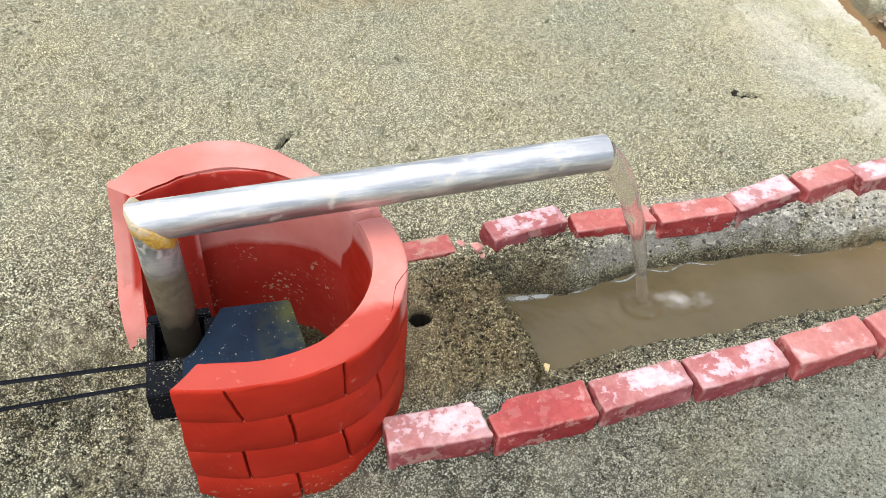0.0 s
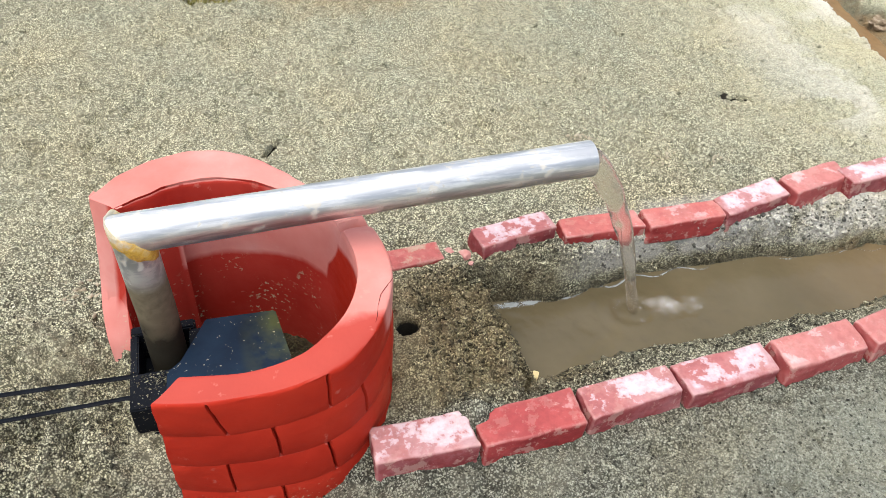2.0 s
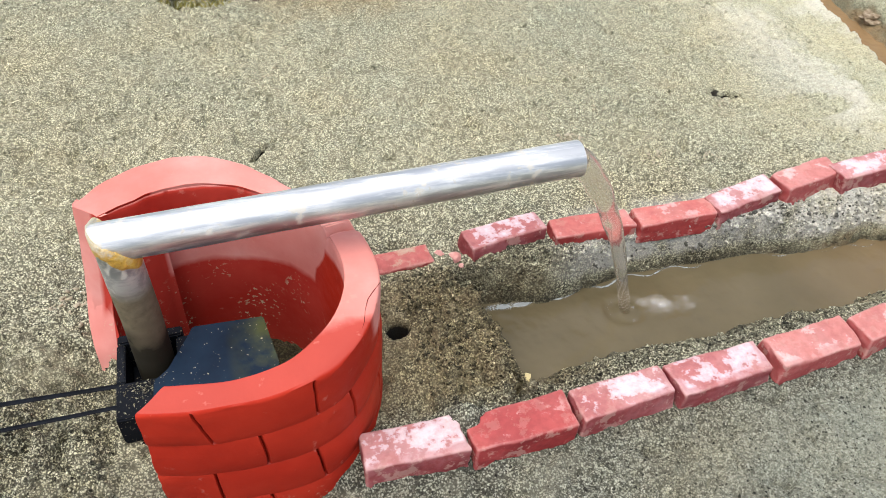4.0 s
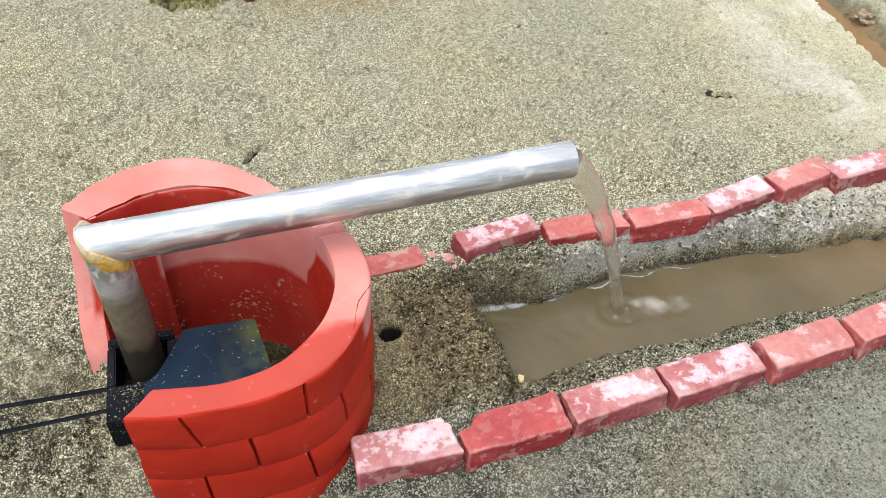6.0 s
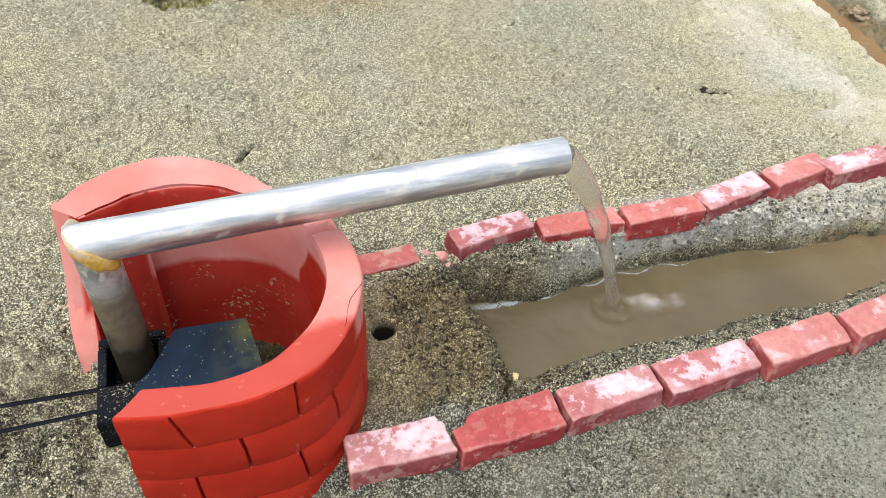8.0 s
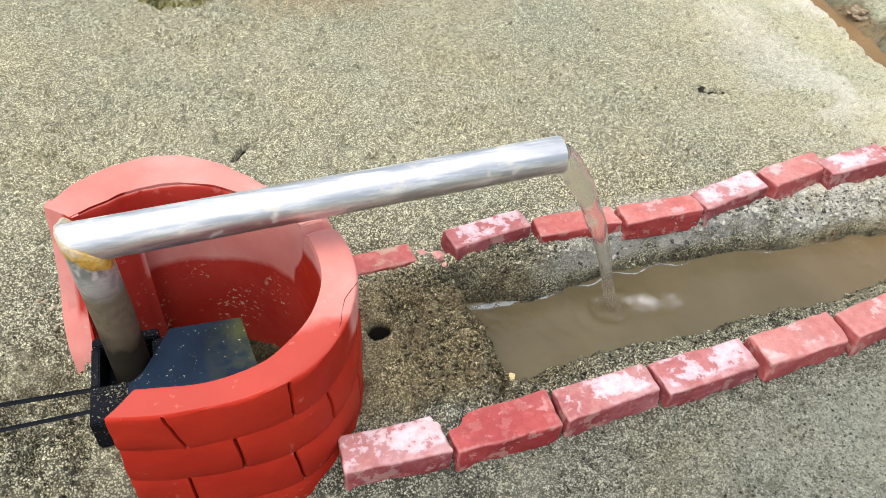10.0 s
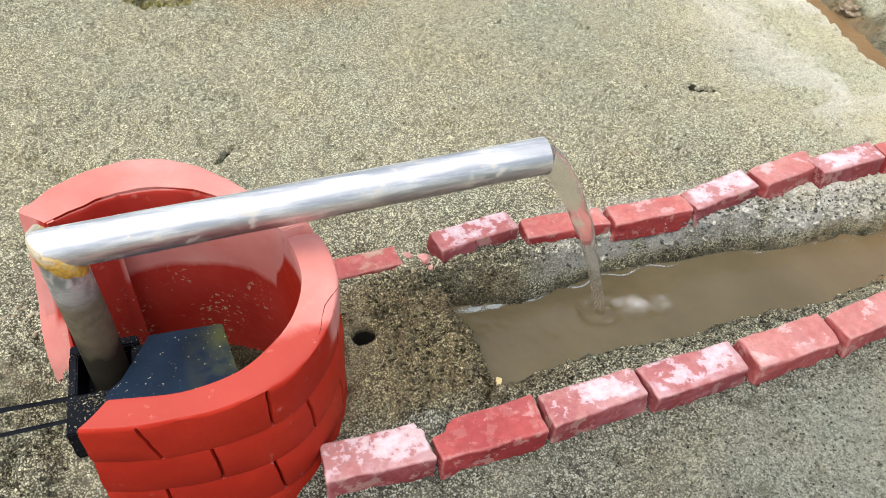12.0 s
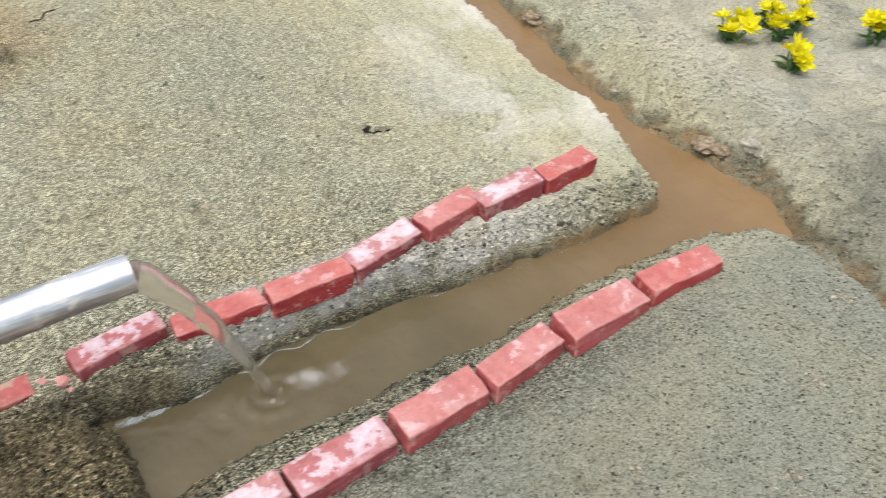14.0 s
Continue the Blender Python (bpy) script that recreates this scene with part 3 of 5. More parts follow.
def tube(points, radii, sides=16, flat=1.0, caps=True):
    """A swept round (or flattened) bar along points."""
    rows, n = [], len(points)
    pts = [Vector(p) for p in points]
    for i, p in enumerate(pts):
        d = (pts[min(i + 1, n - 1)] - pts[max(i - 1, 0)]).normalized()
        side = d.cross(Vector((0, 0, 1)))
        side = side.normalized() if side.length > 0.2 else Vector((1, 0, 0))
        up = side.cross(d).normalized()
        r = radii[i] if isinstance(radii, (list, tuple)) else radii
        rows.append([p + side * (math.cos(a) * r) + up * (math.sin(a) * r * flat) for a in (2 * math.pi * k / sides for k in range(sides))])
    return skin(rows, True, caps)


def box(x0, x1, y0, y1, z0, z1, bevel=0.0, segments=2):
    bm = bmesh.new()
    bmesh.ops.create_cube(bm, size=1.0)
    for v in bm.verts:
        v.co = (x0 if v.co.x < 0 else x1, y0 if v.co.y < 0 else y1, z0 if v.co.z < 0 else z1)
    if bevel:
        bmesh.ops.bevel(bm, geom=bm.edges[:], offset=bevel, segments=segments, affect="EDGES")
    return bm


def lump(r, rough, seed, squash=0.7, detail=2):
    bm = bmesh.new()
    bmesh.ops.create_icosphere(bm, subdivisions=detail, radius=1.0)
    for v in bm.verts:
        k = 1 + rough * noise.noise(v.co * 1.7 + Vector((seed, 0, 0))) + 0.4 * rough * noise.noise(v.co * 4.3 + Vector((0, seed, 0)))
        v.co = v.co * (r * k)
        v.co.z *= squash
    return bm


def smooth01(v):
    v = np.clip(v, 0, 1)
    return v * v * (3 - 2 * v)


def lattice(x, y, seed):
    """Smooth value noise in -1..1 on arrays."""
    xi, yi = np.floor(x).astype(np.int64), np.floor(y).astype(np.int64)
    fx, fy = x - xi, y - yi
    fx, fy = fx * fx * (3 - 2 * fx), fy * fy * (3 - 2 * fy)

    def corner(a, b):
        k = (a * 374761393 + b * 668265263 + seed * 974634777) & 0x7FFFFFFF
        k = ((k ^ (k >> 13)) * 1274126177) & 0x7FFFFFFF
        return ((k ^ (k >> 16)) & 0xFFFF) / 32767.5 - 1

    return (corner(xi, yi) * (1 - fx) + corner(xi + 1, yi) * fx) * (1 - fy) + (corner(xi, yi + 1) * (1 - fx) + corner(xi + 1, yi + 1) * fx) * fy


def fbm(x, y, size, octaves, seed):
    out, amp = np.zeros_like(x), 1.0
    for k in range(octaves):
        out += amp * lattice(x / size * 2 ** k, y / size * 2 ** k, seed + k)
        amp *= 0.5
    return out


def worley(x, y, size, seed):
    """Distance to the nearest of scattered points, one to a cell: rounded lumps with creases between."""
    x, y = x / size, y / size
    xi, yi = np.floor(x).astype(np.int64), np.floor(y).astype(np.int64)
    best = np.full(x.shape, 9.0)
    for dx in (-1, 0, 1):
        for dy in (-1, 0, 1):
            k = ((xi + dx) * 374761393 + (yi + dy) * 668265263 + seed * 974634777) & 0x7FFFFFFF
            k = ((k ^ (k >> 13)) * 1274126177) & 0x7FFFFFFF
            px, py = ((k >> 4) & 0xFFF) / 4095.0, ((k >> 16) & 0xFFF) / 4095.0
            best = np.minimum(best, np.hypot(xi + dx + px - x, yi + dy + py - y))
    return best


# ---- the ground, one sheet ----
TRENCH_X = [0.05, 0.11, 0.14, 0.165, 0.21, 0.25, 0.30, 0.35, 0.39, 0.44, 0.50, 0.53, 0.60]
NEAR_Y = [0.060, 0.056, 0.060, 0.063, 0.064, 0.065, 0.067, 0.071, 0.075, 0.075, 0.076, 0.070, 0.055]
FAR_Y = [0.119, 0.120, 0.118, 0.120, 0.1258, 0.1258, 0.1240, 0.119, 0.1165, 0.114, 0.115, 0.118, 0.12]
HEAD_Y = [0.050, 0.060, 0.068, 0.080, 0.095, 0.106, 0.122]
HEAD_X = [0.112, 0.111, 0.108, 0.1055, 0.109, 0.110, 0.105]
STREAM_Y = [-0.40, -0.06, 0.0, 0.04, 0.075, 0.11, 0.14, 0.171, 0.219, 0.269, 0.317, 0.38, 0.6, 1.3]
LEFT_X = [0.60, 0.559, 0.561, 0.549, 0.531, 0.517, 0.525, 0.535, 0.544, 0.531, 0.529, 0.539, 0.544, 0.50]
RIGHT_X = [0.63, 0.596, 0.593, 0.596, 0.608, 0.608, 0.597, 0.588, 0.578, 0.576, 0.580, 0.586, 0.596, 0.556]


# the well's plan: angles and radii of its outer and inner faces
OUT_A = [-112, -93, -78, -62, -47, -29, -20, -10, 1, 10, 25, 37, 53, 67, 81, 95, 107, 118, 128, 138, 150, 165, 180]
OUT_R = [0.0837, 0.0832, 0.0842, 0.0902, 0.0906, 0.0882, 0.0864, 0.0843, 0.080, 0.0765, 0.070, 0.066, 0.0678, 0.0708, 0.0738, 0.0762, 0.0765, 0.0761, 0.0735, 0.0729, 0.071, 0.063, 0.056]
IN_A = [-112, -91, -79, -67, -53, -39, -24, -13, 1, 15, 39, 61, 79, 94, 111, 127, 140, 150, 165, 180]
IN_R = [0.0682, 0.0682, 0.0712, 0.0726, 0.0728, 0.0718, 0.0703, 0.0677, 0.064, 0.060, 0.0560, 0.0530, 0.051, 0.0512, 0.0513, 0.0514, 0.0575, 0.058, 0.050, 0.044]


def base_height(x, y):
    z = 0.016 * smooth01((x - 0.25) / 0.25) * smooth01((0.11 - y) / 0.07)
    z = z + 0.014 * smooth01((x - 0.57) / 0.08)
    z = z + 0.0022 * fbm(x, y, 0.11, 2, 3) + 0.0010 * fbm(x, y, 0.024, 2, 7)
    return z


def ground_height(x, y):
    base = base_height(x, y)
    wob = 0.004 * fbm(x, y, 0.03, 3, 11) + 0.0022 * np.abs(fbm(x, y, 0.010, 3, 13))
    # the banks are steep above and run out gently under the water
    near = np.interp(x, TRENCH_X, NEAR_Y) + wob - y
    steep = np.interp(x, [0.10, 0.15, 0.19, 0.28, 0.34, 0.5], [2.2, 2.6, 9.0, 8.0, 2.6, 2.2])
    far = y - np.interp(x, TRENCH_X, FAR_Y) + wob * np.interp(steep, [2.2, 9.0], [1.0, 0.3])
    left = np.interp(y, HEAD_Y, HEAD_X) + 1.5 * wob - x
    near = BANK + near * np.where(near > 0, 1.25, 1.0)
    # undercut below, a gentle shelf of dry sand above
    shelf = np.interp(x, [0.10, 0.15, 0.19, 0.28, 0.33], [1.6, 1.8, 7.0, 6.0, 0.95])
    far = BANK + np.where(far > 0, np.minimum(far * np.maximum(steep, 4.2), 0.0125 + far * shelf), far * 1.2)
    left = BANK + left * np.where(left > 0, 1.5, 1.0)
    right = BANK + (x - 0.575) * 2.0
    floor = BANK - 0.019 + 0.002 * fbm(x, y, 0.03, 2, 5)
    trench = np.maximum(np.maximum(np.maximum(near, far), np.maximum(left, right)), floor)
    bed = np.interp(y, [0.02, 0.075], [-0.020, BANK - 0.019]) + 0.002 * fbm(x, y, 0.03, 2, 6)
    l2 = BANK + (np.interp(y, STREAM_Y, LEFT_X) + wob - x) * 2.4
    r2 = BANK + (x - np.interp(y, STREAM_Y, RIGHT_X) + 1.5 * wob) * 1.05
    ditch = np.maximum(np.maximum(l2, r2), bed)
    cut = np.minimum(trench, ditch)
    # rounded shoulders
    k = 0.006
    h = np.clip(0.5 + 0.5 * (cut - base) / k, 0, 1)
    z = cut * (1 - h) + base * h - k * h * (1 - h)
    slope = np.exp(-((z + 0.010) / 0.012) ** 2)
    # dug, lumpy soil on the banks, beside the well and at the trench head
    dug = smooth01((-0.085 - x) / 0.04) * smooth01((0.155 - y) / 0.06)
    head = smooth01((x - 0.045) / 0.03) * smooth01((0.12 - x) / 0.03) * smooth01((y - 0.03) / 0.02) * smooth01((0.13 - y) / 0.02)
    lumpy = np.abs(fbm(x, y, 0.013, 3, 21))
    clumps = np.abs(fbm(x + 0.003 * lumpy, y, 0.026, 3, 25))
    z = z + (0.006 * dug + 0.005 * head + 0.0040 * slope) * (lumpy - 0.35) + (0.008 * dug + 0.010 * head) * (clumps - 0.4)
    wx, wy = x + 0.003 * lumpy, y + 0.003 * clumps
    coarse, small = worley(wx, wy, 0.012, 71), worley(wx, wy, 0.0055, 73)
    z = z + (0.007 * dug + 0.008 * head + 0.0060 * slope) * (0.45 - coarse) + (0.0040 * dug + 0.0060 * head + 0.0030 * slope) * (0.42 - small)
    # deep gaps between the clods
    z = z - 0.0050 * dug * smooth01((small - 0.60) / 0.14) * smooth01((fbm(x, y, 0.02, 2, 77) - 0.1) / 0.4)
    z = z - (0.014 * dug + 0.008 * head + 0.006 * slope) * smooth01((coarse - 0.66) / 0.16) * smooth01((fbm(x, y, 0.03, 2, 75) + 0.35) / 0.5)
    # crumbling lip where the head of the trench breaks off
    brink = np.exp(-((x - np.interp(y, HEAD_Y, HEAD_X) + 0.020) / 0.008) ** 2) * smooth01((y - 0.035) / 0.015) * smooth01((0.135 - y) / 0.012)
    z = z + brink * (0.0030 + 0.010 * np.maximum(fbm(x, y, 0.011, 3, 51), -0.5))
    # the ground is scooped out in front of the well
    z = z - 0.020 * np.exp(-(((x + 0.062) / 0.040) ** 2 + ((y + 0.004) / 0.030) ** 2))
    # sand heaped against the back of the second brick
    z = z + 0.0200 * np.exp(-(((x - 0.0615) / 0.0125) ** 2 + ((y - 0.0205) / 0.0105) ** 2))
    z = z + (0.00045 * lattice(x / 0.0050, y / 0.0050, 31) + 0.00025 * lattice(x / 0.0029, y / 0.0029, 33)) * (1 - 0.6 * smooth01((y - 0.15) / 0.08))
    # the floor of the well lies lower
    ang, rad = np.degrees(np.arctan2(y - CY, x - CX)), np.hypot(x - CX, y - CY)
    ang = np.where(ang < -112, ang + 360, ang)
    z = z - 0.045 * smooth01((np.interp(ang, IN_A, IN_R) + 0.010 - rad) / 0.004) * smooth01((x + 0.102) / 0.004)
    z = z - 0.008 * np.exp(-(((x + 0.122) / 0.012) ** 2 + ((y - 0.104) / 0.012) ** 2))
    # the brick half buried beside the well lies bare but for its far end
    bare = smooth01((x - 0.027) / 0.004) * smooth01((0.0725 + 0.004 * fbm(x, y, 0.010, 2, 83) - x) / 0.004) * smooth01((y - 0.1325 - 0.07 * (x - 0.026) + 0.0012 * fbm(x, y, 0.008, 2, 85)) / 0.0022) * smooth01((0.1495 + 0.07 * (x - 0.026) - y + 0.002 * fbm(x, y, 0.009, 2, 87)) / 0.0022)
    z = z * (1 - bare) - 0.0012 * bare
    z = z - 0.009 * np.exp(-(((x + 0.022) / 0.018) ** 2 + ((y - 0.006) / 0.016) ** 2))
    # rough, trodden ground beyond the ditch
    rough = smooth01((x - 0.605) / 0.03) * smooth01((1.0 - x) / 0.2)
    z = z + rough * (0.006 * (0.45 - worley(x, y, 0.034, 91)) + 0.0045 * (0.45 - worley(x + 0.004 * lumpy, y, 0.013, 93)) + 0.004 * fbm(x, y, 0.05, 3, 95))
    # a round hole beside the well
    d = np.hypot(x - 0.0430, (y - 0.0915) * 1.1)
    z = z - 0.075 * smooth01((0.0070 - d) / 0.0016) + 0.0014 * np.exp(-((d - 0.0115) / 0.0028) ** 2)
    # short open cracks in the crust
    for cx, cy, ln, tilt, seed in ((0.353, 0.2640, 0.0120, -0.22, 61), (-0.0150, 0.2620, 0.0095, 1.0, 63), (-0.0060, 0.2690, 0.0045, 0.25, 65)):
        u, v = (x - cx) * math.cos(tilt) + (y - cy) * math.sin(tilt), -(x - cx) * math.sin(tilt) + (y - cy) * math.cos(tilt)
        v = v + 0.0013 * lattice(u / 0.0035, u * 0 + 0.5, seed)
        wide = 0.0017 + 0.0011 * lattice(u / 0.004, u * 0 + 2.5, seed)
        z = z - 0.016 * smooth01((wide + 0.0003 - np.abs(v)) / 0.0009) * smooth01((ln - np.abs(u)) / 0.003) + 0.0018 * np.exp(-((v - 0.004) / 0.002) ** 2) * smooth01((ln - np.abs(u)) / 0.006)
    # a shallow oval hollow in the silt
    d = np.hypot((x - 0.408) / 0.046, (y - 0.236) / 0.017)
    z = z - 0.0022 * smooth01((1.0 - d) / 0.3) + 0.0012 * np.exp(-((d - 1.12) / 0.15) ** 2)
    return z


def axis(lo, a, b, hi, fine, coarse):
    mid = np.arange(a, b, fine)
    low = np.arange(lo, a, coarse)
    high = np.arange(b, hi, coarse)
    grow = coarse * 1.42 ** np.arange(1, 32)
    return np.concatenate([(lo - np.cumsum(grow))[::-1], low, mid, high, hi + np.cumsum(grow)])


def build_ground():
    xs = axis(-0.34, -0.20, 0.66, 1.05, 0.0013, 0.004)
    ys = axis(-0.22, -0.15, 0.36, 0.80, 0.0013, 0.004)
    # closer spacing where the crust is cracked
    for lo, hi in ((-0.026, 0.001), (0.338, 0.368)):
        xs = np.concatenate([xs[xs < lo], np.arange(lo, hi, 0.0005), xs[xs > hi]])
    ys = np.concatenate([ys[ys < 0.250], np.arange(0.250, 0.276, 0.0005), ys[ys > 0.276]])
    gx, gy = np.meshgrid(xs, ys)
    away = np.maximum(np.maximum(-0.34 - gx, gx - 1.05), np.maximum(-0.22 - gy, gy - 0.80))
    gz = ground_height(gx, gy)
    gz = np.where(away > 0.4, 0.0, gz)
    nx, ny = len(xs), len(ys)
    verts = np.stack([gx, gy, gz], -1).reshape(-1, 3)
    i = (np.arange(ny - 1)[:, None] * nx + np.arange(nx - 1)[None, :]).reshape(-1)
    faces = np.stack([i, i + 1, i + nx + 1, i + nx], -1)
    me = bpy.data.meshes.new("ground")
    me.vertices.add(len(verts))
    me.vertices.foreach_set("co", verts.ravel())
    me.loops.add(faces.size)
    me.loops.foreach_set("vertex_index", faces.ravel())
    me.polygons.add(len(faces))
    me.polygons.foreach_set("loop_start", np.arange(0, faces.size, 4))
    me.polygons.foreach_set("use_smooth", np.ones(len(faces), bool))
    me.update(calc_edges=True)
    me.materials.append(SAND)
    ob = new("ground", me)
    return tagged(ob, "coarse grey-beige sand ground with a dug irrigation trench", "ground", kind="structure")


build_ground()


def at_height(x, y):
    return float(ground_height(np.array([x], float), np.array([y], float))[0])


# ---- the water ----
def water_height(gx, gy):
    """Level water, ringed and choppy round the foot of the jet."""
    d = np.hypot(gx - 0.1945, (gy - 0.097) * 1.15) + 0.003 * fbm(gx, gy, 0.02, 2, 43)
    z = WATER + 0.0012 * np.sin(d * 460) * np.exp(-d / 0.020) + 0.0003 * fbm(gx, gy, 0.02, 2, 41)
    return z + 0.0008 * fbm(gx, gy, 0.022, 2, 45) * np.exp(-(d / 0.07) ** 2)


def build_water():
    xs, ys = np.arange(0.08, 0.661, 0.002), np.arange(0.02, 0.80, 0.002)
    gx, gy = np.meshgrid(xs, ys)
    z = water_height(gx, gy)
    bed = ground_height(gx, gy)
    keep = bed < z + 0.006
    cell = keep[:-1, :-1] | keep[1:, :-1] | keep[:-1, 1:] | keep[1:, 1:]
    nx = len(xs)
    rows, cols = np.nonzero(cell)
    i = rows * nx + cols
    faces = np.stack([i, i + 1, i + nx + 1, i + nx], -1)
    used, back = np.unique(faces, return_inverse=True)
    verts = np.stack([gx, gy, z], -1).reshape(-1, 3)[used]
    me = bpy.data.meshes.new("water")
    me.from_pydata(verts.tolist(), [], back.reshape(-1, 4).tolist())
    me.polygons.foreach_set("use_smooth", np.ones(len(faces), bool))
    me.materials.append(WATERY)
    tagged(new("water", me), "shallow muddy brown water standing in the trench", "water", kind="structure")


build_water()

# ---- the well ----
def soft_interp(a, xs, rs):
    return sum(float(np.interp(a + d, xs, rs)) for d in (-9, -5, 0, 5, 9)) / 5


def rim_height(a):
    """Higher at the back, with a broken step where two lengths of wall meet."""
    return 0.0735 + 0.006 * float(smooth01((a - 30) / 60)) + 0.0012 * float(smooth01((a - 8) / 1.5)) * float(smooth01((30 - a) / 10)) - 0.0035 * float(np.exp(-((a - 7.5) / 1.1) ** 2))


def well_point(a, f, z):
    """a: degrees round the well, f: 0 inner face to 1 outer face."""
    ri, ro = soft_interp(a, IN_A, IN_R), soft_interp(a, OUT_A, OUT_R)
    ro += 0.006 * (1 - z / 0.074) * math.exp(-((a + 62) / 32) ** 2)
    r = ri + (ro - ri) * f
    w = 0.0009 * noise.noise(Vector((a * 0.05, f * 2, z * 40))) + 0.0012 * noise.noise(Vector((a * 0.10, 9.0 + f, 2.0))) * float(smooth01((a - 25) / 30))
    return Vector((CX + (r + w) * math.cos(radians(a)), CY + (r + w) * math.sin(radians(a)), z))


def end_angle(z):
    """The wall's open end is cut aslant, lower down it reaches further."""
    return float(np.interp(z, [-0.08, -0.03, 0.0, 0.026, 0.056, 0.08], [176, 172, 163, 149, 142.5, 139]))


def slant(a, course):
    """How far each scored joint leans, in degrees round the well."""
    return 0.0 if a < -105 else -4.2 if course == 0 and a < -90 else -1.0 if a < -75 else -1.2 * math.sin(a * 3 + course)


def build_well():
    well = tagged(empty("well", CX, CY, 0.0), "round red-painted clay well with an open side", "well")
    rows, n = [], 250
    for i in range(n + 1):
        u, row = i / n, []
        a0 = -110.1 + 249.1 * u
        top = rim_height(a0)
        for f, k in ((0.80, -1.0), (0.80, 0.2), (0.80, 0.5), (0.80, 0.75), (0.80, 0.90), (0.82, 0.972), (0.84, 0.988), (0.86, 1.000), (0.7, 1.003), (0.4, 1.003), (0.12, 0.998), (0.03, 0.980), (0.0, 0.95), (0.0, 0.75), (0.01, 0.5), (0.0, 0.2), (0.0, -1.0)):
            z = top * k
            a = a0 + max(0.0, (u - 0.72) / 0.28) * (end_angle(z) - 139)
            a += (1 - f) * 6.0 * max(0.0, 1 - u * 14)
            f = f - 0.22 * max(0.0, f - 0.3) * max(0.0, 1 - u * 40) ** 2 * float(smooth01((k - 0.8) / 0.15))
            p = well_point(a, f, z)
            if k > 0.995:
                p.z += 0.0009 * noise.noise(Vector((a * 0.06, f * 1.5, 3.0)))
            row.append(p - Vector((CX, CY, 0)))
        rows.append(row)
    ring = skin(rows, True)
    ring.verts.ensure_lookup_table()
    for s0, turn in ((0, 1), (n * 17, -1)):
        ring.faces.new([ring.verts[s0 + q] for q in (7, 8, 9)][::turn])
        for k in range(7):
            ring.faces.new([ring.verts[s0 + q] for q in (k, k + 1, 15 - k, 16 - k)][::turn])
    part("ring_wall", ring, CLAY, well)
    # a proud dark strip, painted shade of a crack along the rim's outer edge
    way = ((-20.5, 1.00, 0.00012), (-22, 0.955, 0.0002), (-25, 0.85, 0.00028), (-28.5, 0.73, 0.00022), (-33, 0.74, 0.00012), (-37, 0.83, 0.00016), (-40, 0.88, 0.00005))
    pts = []
    for a, f, r in way:
        p = well_point(a, f, rim_height(a) * (1.0060 - 0.06 * max(0.0, f - 0.9)))
        p.z += 0.0009 * noise.noise(Vector((a * 0.06, f * 1.5, 3.0)))
        pts.append(p - Vector((CX, CY, 0)))
    part("crack", tube(pts, [r for a, f, r in way], 8), CRACK, well)
    # the rough, sandy face where the wall was cut off
    rows = []
    for k in range(26):
        z = -0.02 + 0.0995 * k / 25
        e = end_angle(z)
        row = []
        for f, d in ((-0.05, -3.0), (-0.03, 0.2), (0.12, 0.9), (0.4, 1.2), (0.7, 1.1), (0.95, 0.8), (1.08, 0.0), (1.10, -3.0)):
            r = 0.6 * noise.noise(Vector((f * 4, z * 150, 2.0)))
            row.append(well_point(e + d + r, f, min(z, 0.0790)) - Vector((CX, CY, 0)))
        rows.append(row)
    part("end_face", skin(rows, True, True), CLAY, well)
    # a second slab lining the inside behind the pump
    rows = []
    for k in range(25):
        a = 110.0 + 24.0 * k / 24
        t = 0.06 if k else 0.005
        rows.append([well_point(a + 0.8 * noise.noise(Vector((z * 60, 0, 4))) * (k < 2), f, z) - Vector((CX, CY, 0)) for f, z in ((0.1, -0.05), (-3.4 * t, -0.05), (-3.3 * t, 0.02), (-3.0 * t, 0.05), (-2.6 * t, 0.064), (-1.2 * t, 0.067), (0.1, 0.067))])
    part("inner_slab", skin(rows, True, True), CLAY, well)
    # scored courses of blocks on the outside, each one bulging a little
    courses = ((0.0502, 0.0724, -93.5, 30.5), (0.0270, 0.0502, -78.0, 30.0), (0.0036, 0.0270, -93.0, 30.0), (-0.020, 0.0036, -78.0, 30.0))
